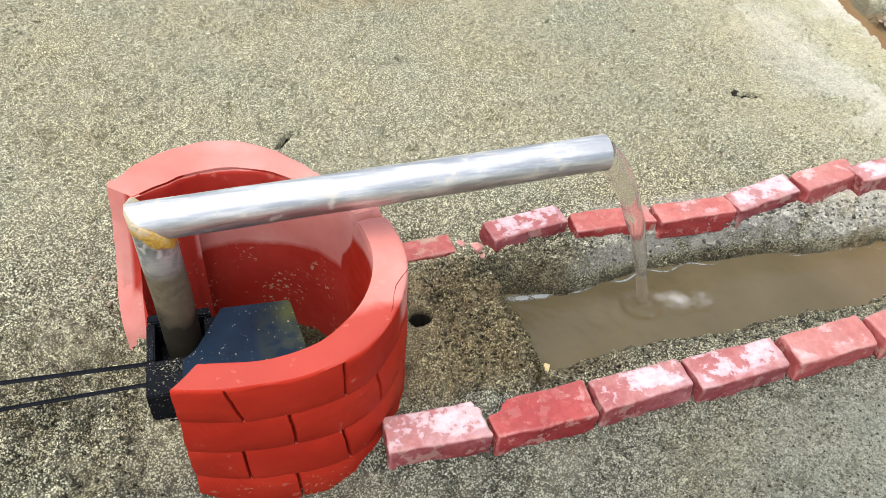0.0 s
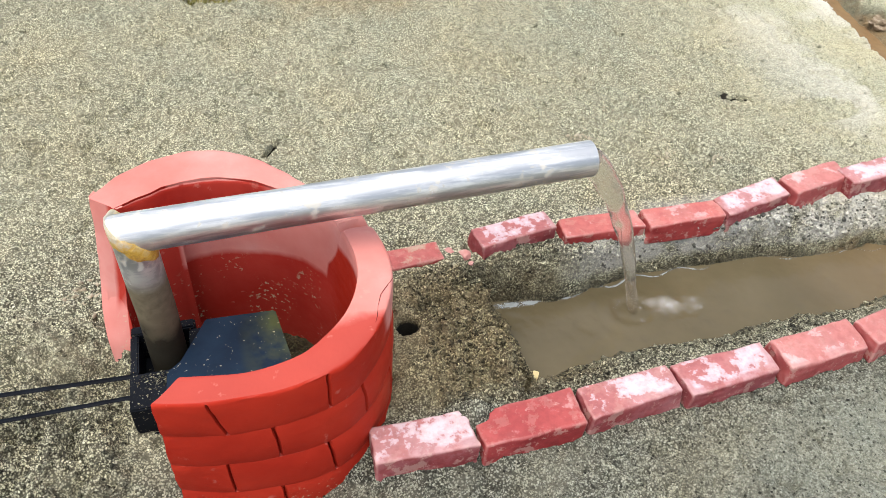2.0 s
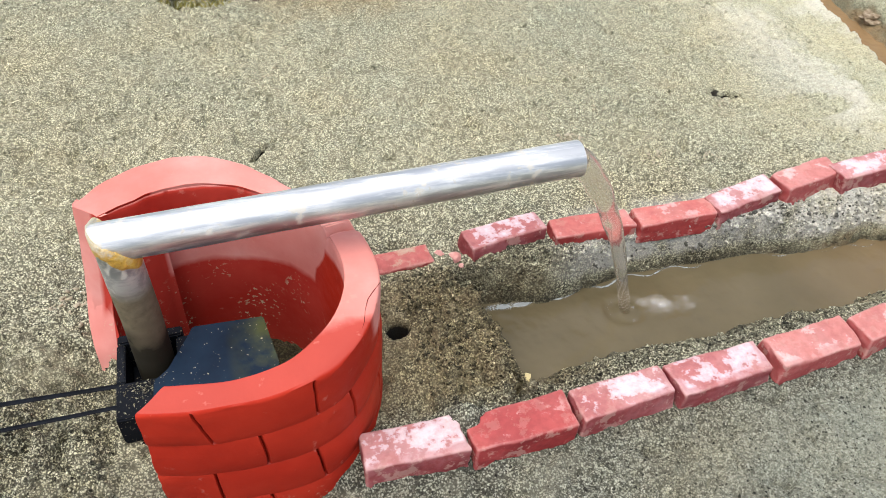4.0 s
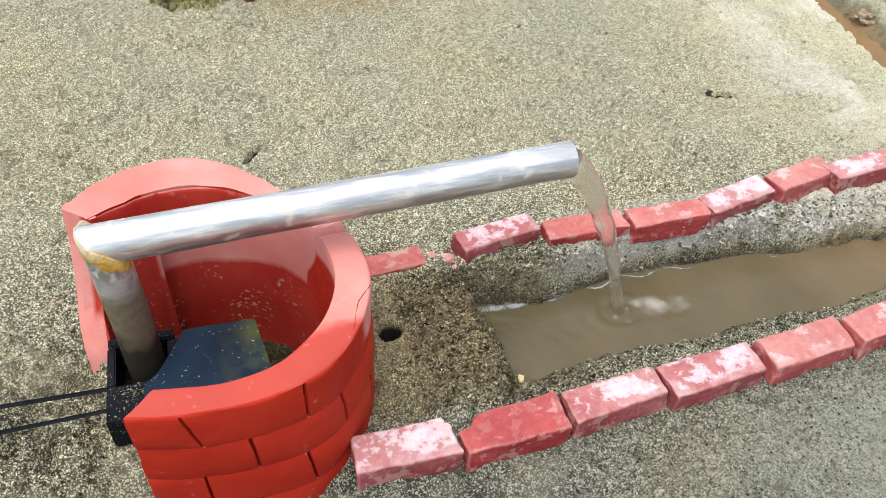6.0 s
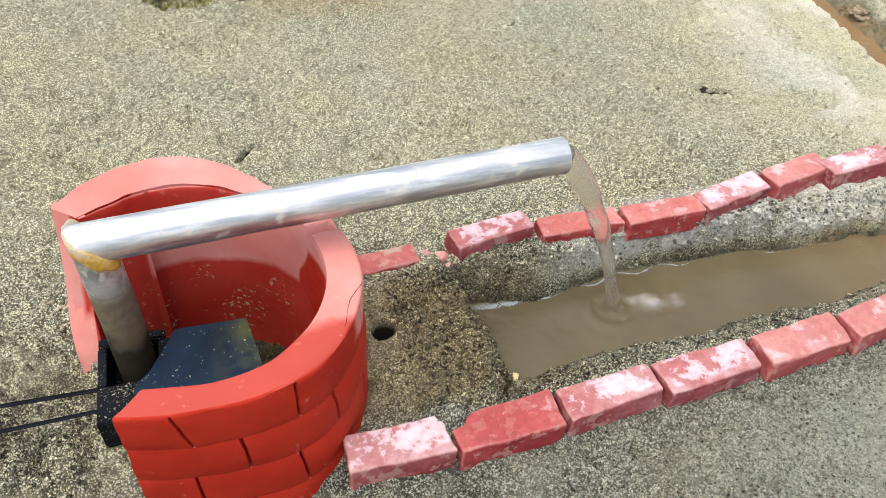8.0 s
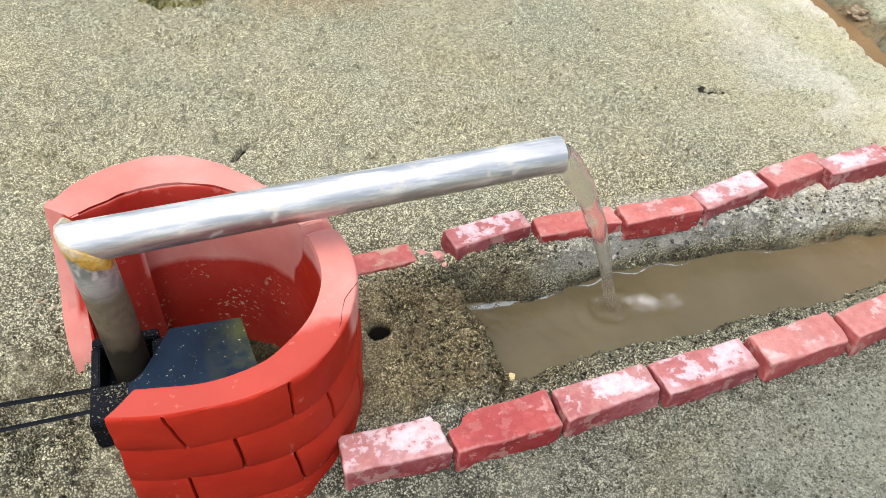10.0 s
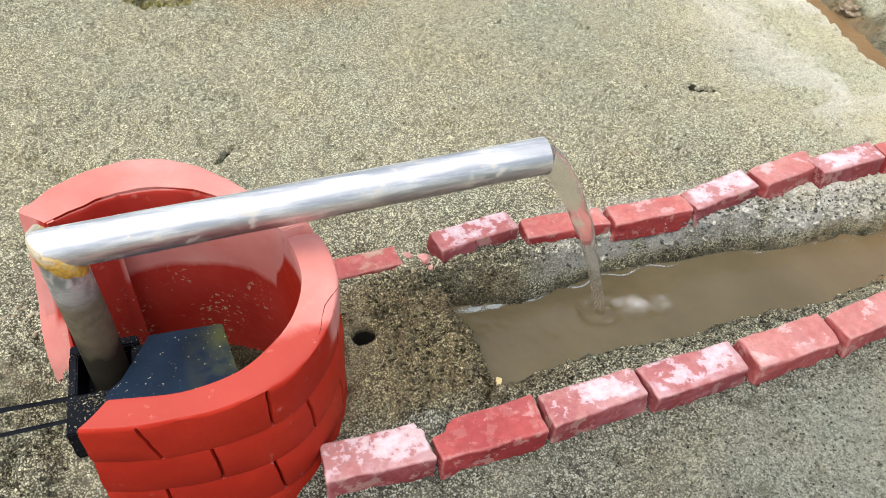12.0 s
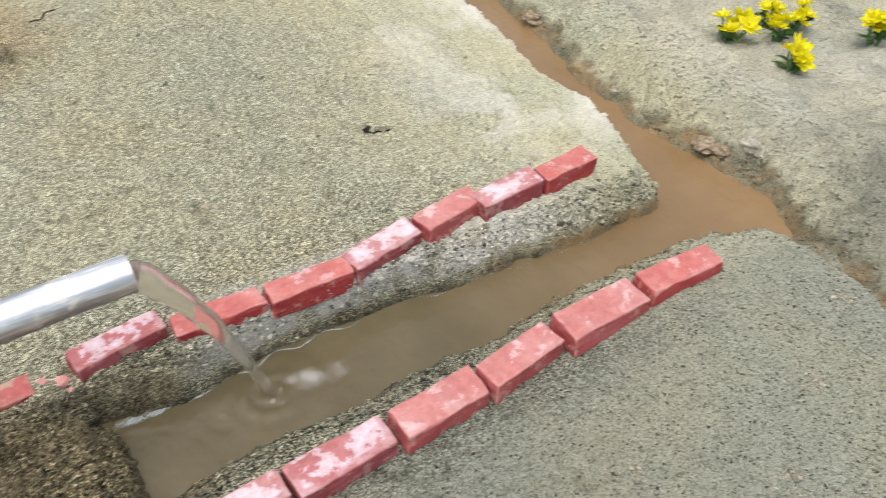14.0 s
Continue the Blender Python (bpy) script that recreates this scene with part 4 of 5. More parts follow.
    for ci, (z0, z1, first, step) in enumerate(courses):
        cuts, a = [-110.6], first
        limit = end_angle((z0 + z1) / 2) - 6
        while a < limit:
            if a - cuts[-1] > 6:
                cuts.append(a)
            a += step * (1 + 0.06 * math.sin(a + ci))
        cuts.append(end_angle((z0 + z1) / 2) - 1.5)
        for a0, a1 in zip(cuts, cuts[1:]):
            last = a1 == cuts[-1]
            if a1 - a0 < 4:
                continue
            gap, lean0, lean1 = 0.28, slant(a0, ci), slant(a1, ci)
            rows = []
            for u in (0.0, 0.012, 0.05, 0.15, 0.25, 0.35, 0.45, 0.55, 0.65, 0.75, 0.85, 0.95, 0.988, 1.0):
                row = []
                lip = 0.0 if u in (0.0, 1.0) else 1.0
                for v in (0.0, 0.06, 0.15, 0.3, 0.5, 0.7, 0.85, 0.95, 1.0):
                    stop = end_angle(z0 + (z1 - z0) * v) + gap - 0.2 if last else a1
                    a = a0 + gap + (stop - a0 - 2 * gap) * u + (v - 0.5) * (lean0 * (1 - u) + (0.0 if last else lean1 * u))
                    a += 0.45 * noise.noise(Vector(((a0 if u < 0.5 else a1) * 0.7, v * 4.0, ci)))
                    top = rim_height(a) / 0.0735
                    bulge = 0.0009 * (1 - abs(2 * v - 1) ** 3.0 if ci or v < 0.5 else 1)
                    inset = (0.0 if last and u == 1.0 else -0.0010) if lip == 0 else 0.0
                    if ci == 0:
                        inset -= 0.0003 * max(0.0, (v - 0.8) / 0.2) ** 2
                    p = well_point(a, 1.0, (z0 + (z1 - z0) * v) * top)
                    d = Vector((p.x - CX, p.y - CY, 0)).normalized()
                    dent = 0.0006 * noise.noise(Vector((a * 0.12, z0 * 90 + v * 2, 7.0)))
                    row.append(p + d * (bulge + inset + dent - 0.0006) - Vector((CX, CY, 0)))
                if ci == 0:
                    for f in (0.985, 0.93, 0.72, 0.5, 0.3, 0.13, 0.035):
                        stop = end_angle(z1) + 0.1 if last else a1
                        a = a0 + (stop - a0) * u + (0.5 * (lean0 * (1 - u) + (0.0 if last else lean1 * u)) if f > 0.8 else 0.0)
                        a += (1 - f) * 6.0 * max(0.0, 1 - (a + 110.1) / 249.1 * 14)
                        p = well_point(a, f, rim_height(a) * (0.997 if f > 0.95 else 1.0065 if f > 0.1 else 0.999))
                        p.z += 0.0009 * noise.noise(Vector((a * 0.06, f * 1.5, 3.0)))
                        row.append(p - Vector((CX, CY, 0)))
                    back = [Vector((row[-1].x, row[-1].y, row[-1].z - 0.004)), Vector((row[0].x * 0.95, row[0].y * 0.95, row[0].z))]
                else:
                    back = [Vector((q.x * 0.95, q.y * 0.95, q.z)) for q in (row[-1], row[0])]
                rows.append(row + back)
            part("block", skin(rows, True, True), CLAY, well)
    return well


build_well()

# ---- pump, pipe and belts ----
PX, PY, PZ = -0.085, 0.088, 0.1000


def build_pump():
    pump = tagged(empty("water_pump", -0.067, 0.084, 0.0), "black plastic pump box with a dusty stained lid inside the well", "pump")
    o = Vector((-0.067, 0.084, 0))

    def local(bm):
        bmesh.ops.translate(bm, verts=bm.verts[:], vec=-o)
        return bm

    part("housing", local(box(-0.1028, -0.070, 0.050, 0.102, -0.068, 0.0010, 0.0012)), BLACK, pump)
    part("rear_rail", local(box(-0.1023, -0.0705, 0.0965, 0.1025, 0.0010, 0.0215, 0.0008)), BLACK, pump)
    part("front_rail", local(box(-0.1028, -0.0700, 0.0505, 0.0720, 0.0010, 0.0213, 0.0008)), BLACK, pump)
    part("side_rail", local(box(-0.1026, -0.0985, 0.0722, 0.0963, 0.0010, 0.0213, 0.0007)), BLACK, pump)
    part("base", local(box(-0.0740, -0.028, 0.052, 0.097, -0.068, 0.0200, 0.001)), BLACK, pump)
    lid = bmesh.new()
    shape = ((-0.0860, 0.0500), (-0.0240, 0.0500), (-0.0250, 0.0680), (-0.0290, 0.0980), (-0.0650, 0.0990), (-0.0775, 0.0735), (-0.0850, 0.0690))
    lo = [lid.verts.new((x, y, 0.0205)) for x, y in shape]
    hi = [lid.verts.new((x, y, 0.0235)) for x, y in shape]
    lid.faces.new(lo[::-1])
    lid.faces.new(hi)
    for i in range(len(shape)):
        j = (i + 1) % len(shape)
        lid.faces.new((lo[i], lo[j], hi[j], hi[i]))
    bmesh.ops.bevel(lid, geom=lid.edges[:], offset=0.0008, segments=2, affect="EDGES")
    part("lid", local(lid), LID, pump, "dusty black lid stained yellow-green at one end", smooth=False)
    return pump


build_pump()


def build_pipe():
    pipe = tagged(empty("outlet_pipe", PX, PY, 0.0), "scuffed aluminium elbow pipe rising from the pump box", "pipe")
    o = Vector((PX, PY, 0))
    R = 0.0093
    end = Vector((0.1385, 0.1020, 0.0985)) - o
    top = Vector((-0.0015, 0.0005, PZ))
    axis_h = (end - top).normalized()
    rise = tube([(0, 0, 0.0015), (0, 0, 0.05), (-0.0008, 0, 0.075), (-0.0012, 0, PZ)], R * 1.0, 32)
    for v in rise.verts:
        if v.co.z > PZ - 0.001:
            v.co.z = PZ - (v.co.x + 0.0012) * 0.98
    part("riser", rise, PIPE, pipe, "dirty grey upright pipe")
    # the long arm is a real tube with a wall
    rows = []
    side = axis_h.cross(Vector((0, 0, 1))).normalized()
    up = side.cross(axis_h)
    length = (end - top).length

    def ring(d, r, squash=1.0):
        c = top + axis_h * d
        return [c + side * (math.cos(a) * r) + up * (math.sin(a) * r * squash) for a in (2 * math.pi * k / 40 for k in range(40))]

    def mitre(r):
        """The arm's near end is cut aslant to meet the riser."""
        return [p - axis_h * (p - top).dot(up) for p in ring(0.0, r)]

    rows = [mitre(R * 0.4), mitre(R)]
    rows += [ring(0.02 + (length - 0.02) * k / 12, R * (1 + 0.010 * math.sin(k * 1.7))) for k in range(13)]
    rows += [ring(length + 0.0002, R * 0.93), ring(length - 0.001, R * 0.90), ring(length - 0.05, R * 0.90)]
    part("arm", skin(rows, True), PIPE, pipe, "bright scuffed aluminium arm")
    # a near-black disc closes the arm inside, painted as the bore's shade
    part("bore", skin([ring(length - 0.045, R * 0.899), ring(length - 0.046, R * 0.2)], True, True), HOLLOW, pipe)
    # glue bead round the mitre
    rows = []
    for k in range(64):
        a = 2 * math.pi * k / 64
        n = noise.noise(Vector((math.cos(a) * 3, math.sin(a) * 3, 1.5)))
        low = 0.5 - 0.5 * math.cos(a)
        half = 0.0030 + 0.0030 * low + 0.0026 * n
        c = Vector((-0.0012 + math.cos(a) * R, math.sin(a) * R, PZ - R * math.cos(a) * 0.97 - 0.0006 - 0.0034 * low))
        radial = Vector((math.cos(a), math.sin(a), 0))
        row = []
        for j in range(16):
            b = 2 * math.pi * j / 16
            lumpy = 0.0007 * noise.noise(Vector((math.cos(a) * 9, math.sin(a) * 9, b * 1.3)))
            row.append(c + radial * (math.cos(b) * (0.0006 + 0.6 * lumpy)) + Vector((0, 0, math.sin(b) * half)))
        rows.append(row)
    rows.append(rows[0])
    bead = skin(rows, True)
    bmesh.ops.remove_doubles(bead, verts=bead.verts[:], dist=1e-6)
    part("glue_bead", bead, GLUE, pipe, "lumpy amber glue round the elbow")
    for d, a, r in ((0.155, -0.9, 0.0030), (0.118, 0.1, 0.0022), (0.205, -0.7, 0.0021)):
        blob = lump(r, 0.5, d * 50, 1.0, 2)
        for v in blob.verts:
            v.co = Vector((v.co.x * 1.4, v.co.y, v.co.z * 0.7))
        c = top + axis_h * d - side * (math.cos(a) * R * 0.98) + up * (math.sin(a) * R * 0.98)
        bmesh.ops.translate(blob, verts=blob.verts[:], vec=c)
        part("glue_spot", blob, CLOD, pipe, "dried pale glue spot")
    return pipe


build_pipe()


def build_belts():
    """Two strands of one flat belt: both taut, running just over the sand."""
    for y0, slant, z0, z1, thick in ((0.0745, 0.024, 0.0165, 0.0130, 0.0014), (0.0650, 0.006, 0.0125, 0.0085, 0.0013)):
        pts = []
        for k in range(41):
            u = k / 40
            x, y = -0.1025 - 0.40 * u, y0 + slant * u
            lie = at_height(x, y) + 0.0004
            z = z0 + (z1 - z0) * min(u * 4, 1)
            pts.append((x, y, max(z, lie)))
        b = mesh_object("drive_belt", tube(pts, thick, 8, 0.4), BELT)
        tagged(b, "thin glossy black drive belt running from the pump box", "belt", "drive belts")


build_belts()


# ---- edging bricks ----
def build_brick(left, right, depth, top, tall, seed, kind):
    """A hand-made brick from its front lower corners, its depth and its top height."""
    a, b = Vector((*left, 0)), Vector((*right, 0))
    along = b - a
    L, W = along.length, depth
    rng = random.Random(seed * 17)
    skew = {(i, j, k): Vector([rng.uniform(-1, 1) * q for q in (0.0011, 0.0010, 0.0008)]) for i in (-1, 1) for j in (-1, 1) for k in (-1, 1)}
    bm = bmesh.new()
    bmesh.ops.create_cube(bm, size=1.0)
    for v in bm.verts:
        i, j, k = (1 if c > 0 else -1 for c in v.co)
        taper = 1 - 0.06 * (k + 1)
        v.co = Vector((i * L / 2 * (1 - 0.006 * (k + 1)), j * W / 2 * taper, k * tall / 2)) + skew[i, j, k]
    bmesh.ops.bevel(bm, geom=bm.edges[:], offset=0.0015, segments=3, affect="EDGES", profile=0.6)
    bmesh.ops.subdivide_edges(bm, edges=[e for e in bm.edges if e.calc_length() > 0.009], cuts=11, use_grid_fill=True)
    bm.normal_update()
    for v in bm.verts:
        p = v.co * 60 + Vector((seed * 9.1, seed * 3.3, 0))
        v.co += Vector((noise.noise(p), noise.noise(p + Vector((5, 0, 0))), noise.noise(p + Vector((0, 9, 0))))) * 0.0007
        # knocked edges and corners
        q = Vector((v.co.x / L * 2, v.co.y / W * 2, v.co.z / tall * 2))
        near_edge = sorted((1 - abs(c)) * h for c, h in zip(q, (L / 2, W / 2, tall / 2)))[1]
        chip = max(0.0, noise.noise(v.co * 170 + Vector((seed * 4.7, 0, seed))) - 0.12) * max(0.0, 1 - near_edge / 0.0030)
        v.co -= v.normal * (0.0028 * chip)
        v.co += v.normal * (0.0003 * (noise.noise(v.co * 260 + Vector((seed, 0, 0))) + 0.6 * noise.noise(v.co * 520)))
    label, mat = kind
    ob = mesh_object("brick", bm, mat)
    mid = (a + b) / 2 + Vector((-along.y, along.x, 0)).normalized() * (W / 2)
    ob.matrix_world = Matrix.Translation((mid.x, mid.y, top - tall / 2)) @ Matrix.Rotation(math.atan2(along.y, along.x), 4, "Z")
    return tagged(ob, label, "brick", "edging bricks")


FADED = ("small red brick with white bloom edging the trench", WHITE_BRICK)
CHALKY = ("small red brick thickly covered with white bloom", CHALK_BRICK)
DEEP = ("small deep red brick with sand heaped on one end", DEEP_BRICK)
BRIGHT = ("small bright red brick edging the trench", RED_BRICK)
PALE = ("small pale pink-red brick edging the trench", PINK_BRICK)
near_row = (
    ((0.0060, 0.0005), (0.0568, 0.0000), 0.0235, 0.0125, FADED),
    ((0.0590, -0.0025), (0.1145, 0.0010), 0.0235, 0.0125, DEEP),
    ((0.1170, 0.0015), (0.1720, 0.0065), 0.0220, 0.0125, FADED),
    ((0.1740, 0.0030), (0.2320, 0.0080), 0.0230, 0.0130, CHALKY),
    ((0.2350, 0.0060), (0.2905, 0.0110), 0.0230, 0.0140, PALE),
    ((0.2935, 0.0090), (0.3470, 0.0190), 0.0215, 0.0160, PALE),
    ((0.3490, 0.0120), (0.4095, 0.0160), 0.0255, 0.0205, PALE),
    ((0.4110, 0.0165), (0.4695, 0.0150), 0.0225, 0.0240, BRIGHT),
)
far_row = (
    ((0.0985, 0.1310), (0.1515, 0.1400), 0.0205, 0.0095, CHALKY),
    ((0.1535, 0.1312), (0.2090, 0.1310), 0.0190, 0.0095, BRIGHT),
    ((0.2105, 0.1290), (0.2655, 0.1285), 0.0190, 0.0100, BRIGHT),
    ((0.2680, 0.1280), (0.3220, 0.1400), 0.0205, 0.0110, FADED),
    ((0.3250, 0.1370), (0.3750, 0.1470), 0.0200, 0.0120, PALE),
    ((0.3700, 0.1385), (0.4240, 0.1435), 0.0200, 0.0130, FADED),
    ((0.4255, 0.1395), (0.4745, 0.1455), 0.0200, 0.0140, BRIGHT),
)
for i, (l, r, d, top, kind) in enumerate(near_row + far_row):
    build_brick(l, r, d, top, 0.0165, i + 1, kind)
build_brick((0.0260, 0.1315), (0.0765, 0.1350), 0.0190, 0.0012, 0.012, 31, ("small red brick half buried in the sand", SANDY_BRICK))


def build_crumb(x, y, r, seed):
    bm = lump(r, 0.35, seed, 0.5, 2)
    ob = mesh_object("brick_fragment", bm, RED_BRICK, smooth=False)
    ob.matrix_world = Matrix.Translation((x, y, at_height(x, y) - r * 0.05))
    tagged(ob, "broken red brick crumb half buried in the sand", "brick fragment", "brick crumbs")


for x, y, r, seed in ((0.0905, 0.1390, 0.0042, 3), (0.0810, 0.1430, 0.0030, 8), (0.0935, 0.1340, 0.0022, 12)):
    build_crumb(x, y, r, seed)


# ---- falling water and foam ----
def build_stream():
    """The jet leaves the bore full, bends over and narrows as it falls."""
    pts, radii = [], []
    for k in range(34):
        far = 0.0580 * k / 33
        pts.append((0.1385 + far, 0.1019 - 0.0052 * k / 33, 0.0965 - 0.85 * far - 27.0 * far * far))
        radii.append(float(np.interp(far, [0, 0.008, 0.024, 0.042, 0.058], [0.0078, 0.0074, 0.0055, 0.0039, 0.0033])) + 0.0003 * math.sin(k * 0.9))
    body = tube(pts, radii, 24)
    for v in body.verts:
        v.co += Vector((noise.noise(v.co * 90), noise.noise(v.co * 90 + Vector((7, 0, 0))), 0)) * 0.0010
    ob = mesh_object("water_stream", body, STREAM)
    tagged(ob, "thin stream of murky water falling from the pipe into the trench", "water stream")
    ob.visible_shadow = False


build_stream()


def froth_material(name, colour, most, scale, tear=0.40):
    """A thin milky film on the water, torn into flecks."""
    m, t, b = material(name, 0.35)
    p = coords(t)
    b.inputs["Base Color"].default_value = (*colour, 1)
    rim = t.nodes.new("ShaderNodeAttribute")
    rim.attribute_name = "thick"
    torn = ramp(t, calc(t, "ADD", noise_tex(t, p, scale, 6, 0.7), calc(t, "MULTIPLY", calc(t, "SUBTRACT", rim.outputs["Fac"], 1.0), 0.4)), [(tear, 0.0), (tear + 0.22, most)])
    t.links.new(torn, b.inputs["Alpha"])
    return m


def build_film(name, xs, ys, thick, mat, label, category):
    nx, ny = xs.shape[1], xs.shape[0]
    me = bpy.data.meshes.new(name)
    verts = np.stack([xs, ys, water_height(xs, ys) + 0.0004], -1).reshape(-1, 3)
    i = (np.arange(ny - 1)[:, None] * nx + np.arange(nx - 1)[None, :]).reshape(-1)
    me.from_pydata(verts.tolist(), [], np.stack([i, i + 1, i + nx + 1, i + nx], -1).tolist())
    me.attributes.new("thick", "FLOAT", "POINT").data.foreach_set("value", thick.ravel())
    me.materials.append(mat)
    tagged(new(name, me), label, category, kind="stuff")


def build_froth():
    gx, gy = np.meshgrid(np.linspace(0.168, 0.252, 56), np.linspace(0.074, 0.120, 32))
    r = np.hypot(gx - 0.2205, (gy - 0.0960) * 1.15)
    patch = 1.15 - np.abs(r - 0.0070) / 0.0042
    patch = np.maximum(patch, 1.28 - 0.55 * np.hypot((gx - 0.224) / 0.0125, (gy - 0.0945) / 0.0065))
    trail = 0.75 - np.hypot((gx - 0.212) / 0.026, (gy - 0.098 + 0.10 * (gx - 0.212)) / 0.012) * 0.45
    ring = 1.25 - np.abs(np.hypot(gx - 0.196, (gy - 0.099) * 1.1) - 0.012) / 0.007
    ring = np.maximum(ring * 0.55, trail)
    build_film("froth", gx, gy, np.clip(np.maximum(patch, ring), 0, 1), froth_material("white_froth", (0.56, 0.55, 0.51), 0.30, 85, 0.34), "thin white froth round the falling stream", "foam")
    # scum film that also paints the sky's glints along the far waterline
    u, v = np.meshgrid(np.linspace(0.106, 0.500, 260), np.linspace(-1, 1, 13))
    line = np.interp(u, TRENCH_X, FAR_Y) - 0.0022 + 0.0020 * np.sin(u * 190) * np.clip((u - 0.12) / 0.03, 0, 1)
    wide = np.interp(u, [0.106, 0.122, 0.140, 0.155, 0.262, 0.50], [0.0036, 0.0040, 0.0022, 0.0014, 0.0009, 0.0007])
    fade = np.clip(1.35 - np.abs(v) * 1.2, 0, 1) * np.interp(u, [0.106, 0.15, 0.22, 0.262, 0.5], [1.0, 0.95, 0.85, 0.62, 0.55])
    build_film("scum", u, line + wide * v, fade, froth_material("bluish_scum_glint", (0.42, 0.455, 0.46), 0.50, 70, 0.27), "bluish-white film of scum and painted sky reflections along the muddy water", "scum")
    rng = random.Random(8)
    bm = bmesh.new()
    for k in range(9):
        a, d = rng.uniform(0, 6.28), abs(rng.gauss(0, 1.2))
        x, y, r = 0.216 + 0.0105 * d * math.cos(a), 0.095 + 0.0055 * d * math.sin(a), rng.uniform(0.0006, 0.0017)
        if k == 0:
            x, y, r = 0.2200, 0.0965, 0.0050
        m = Matrix.Translation((x, y, WATER + 0.0006)) @ Matrix.Diagonal((1, 1, 0.45, 1))
        bmesh.ops.create_icosphere(bm, subdivisions=2, radius=r, matrix=m)
    ob = mesh_object("bubbles", bm, FOAM)
    tagged(ob, "clear bubbles floating on the muddy water", "bubbles", kind="stuff")


build_froth()


# ---- flowers, leaves and the stump at the edge of the sand ----
def petal_flower(r, tilt, seed):
    """A star of pointed petals."""
    bm = bmesh.new()
    rng = random.Random(seed)
    for ring, (n, rad, lift) in enumerate(((6, 1.0, 0.25), (5, 0.62, 0.6))):
        for k in range(n):
            a = 2 * math.pi * (k + 0.5 * ring) / n + rng.uniform(-0.15, 0.15)
            d, s = Vector((math.cos(a), math.sin(a), 0)), Vector((-math.sin(a), math.cos(a), 0))
            ln = r * rad * rng.uniform(0.85, 1.15)
            pts = []
            for u, w in ((0.05, 0.10), (0.4, 0.30), (0.7, 0.26), (1.0, 0.02)):
                c = d * (ln * u) + Vector((0, 0, ln * lift * u * u * 1.6))
                pts.append((c - s * (w * ln), c + Vector((0, 0, -0.08 * ln)), c + s * (w * ln)))
            vs = [[bm.verts.new(q) for q in row] for row in pts]
            for p0, p1 in zip(vs, vs[1:]):
                for i in range(2):
                    bm.faces.new((p0[i], p0[i + 1], p1[i + 1], p1[i]))
    bmesh.ops.solidify(bm, geom=bm.faces[:], thickness=0.0004)
    bmesh.ops.transform(bm, matrix=tilt, verts=bm.verts[:])
    return bm


def leaf(length, width, m):
    rows = []
    for u, w in ((0.0, 0.06), (0.2, 0.6), (0.5, 1.0), (0.8, 0.6), (1.0, 0.03)):
        z = 0.15 * length * math.sin(u * 2.6)
        rows.append([m @ Vector((u * length, s * w * width, z - abs(s) * -0.12 * width)) for s in (-1, -0.5, 0, 0.5, 1)])
    bm = skin(rows)
    bmesh.ops.solidify(bm, geom=bm.faces[:], thickness=0.0004)
    return bm


def flower_clump(x, y, blooms, spread, high, leaves, seed, label):
    rng = random.Random(seed)
    z = at_height(x, y)
    thing = tagged(empty("flower_clump", x, y, z - 0.001), label, "flowers", "yellow flowers")
    for k in range(blooms):
        px, py = rng.uniform(-1, 1) * spread, rng.uniform(-1, 1) * spread * 0.7
        h = high * rng.uniform(0.55, 1.0)
        stem = part("stem", tube([(px * 0.4, py * 0.4, 0), (px * 0.7, py * 0.7, h * 0.5), (px, py, h)], 0.0008, 6), LEAF, thing)
        tilt = Matrix.Translation((px, py, h)) @ Matrix.Rotation(rng.uniform(-0.7, 0.7), 4, "X") @ Matrix.Rotation(rng.uniform(-0.7, 0.7), 4, "Y")
        part("bloom", petal_flower(rng.uniform(0.0085, 0.0125), tilt, seed * 7 + k), YELLOW, stem, "yellow bloom with pointed petals", smooth=False)
    for k in range(leaves):
        m = Matrix.Translation((rng.uniform(-0.4, 0.4) * spread, rng.uniform(-0.4, 0.4) * spread, high * rng.uniform(0.05, 0.45))) @ Matrix.Rotation(rng.uniform(0, 6.28), 4, "Z") @ Matrix.Rotation(rng.uniform(-0.6, 0.1), 4, "Y")
        part("leaf", leaf(rng.uniform(0.010, 0.018), 0.0035, m), LEAF, thing)
    return thing


BUNCH = "bunch of small yellow flowers growing from the sand"
for k, (x, y, blooms, spread, high) in enumerate(((0.690, 0.226, 7, 0.014, 0.028), (0.748, 0.232, 5, 0.010, 0.028), (0.727, 0.202, 4, 0.009, 0.026), (0.766, 0.216, 4, 0.009, 0.026), (0.702, 0.163, 6, 0.012, 0.024), (0.802, 0.157, 7, 0.014, 0.028))):
    flower_clump(x, y, blooms, spread, high, 8, k + 1, BUNCH)
flower_clump(-0.052, 0.506, 10, 0.020, 0.022, 12, 9, "spreading bunch of yellow flowers beside a brown stump")


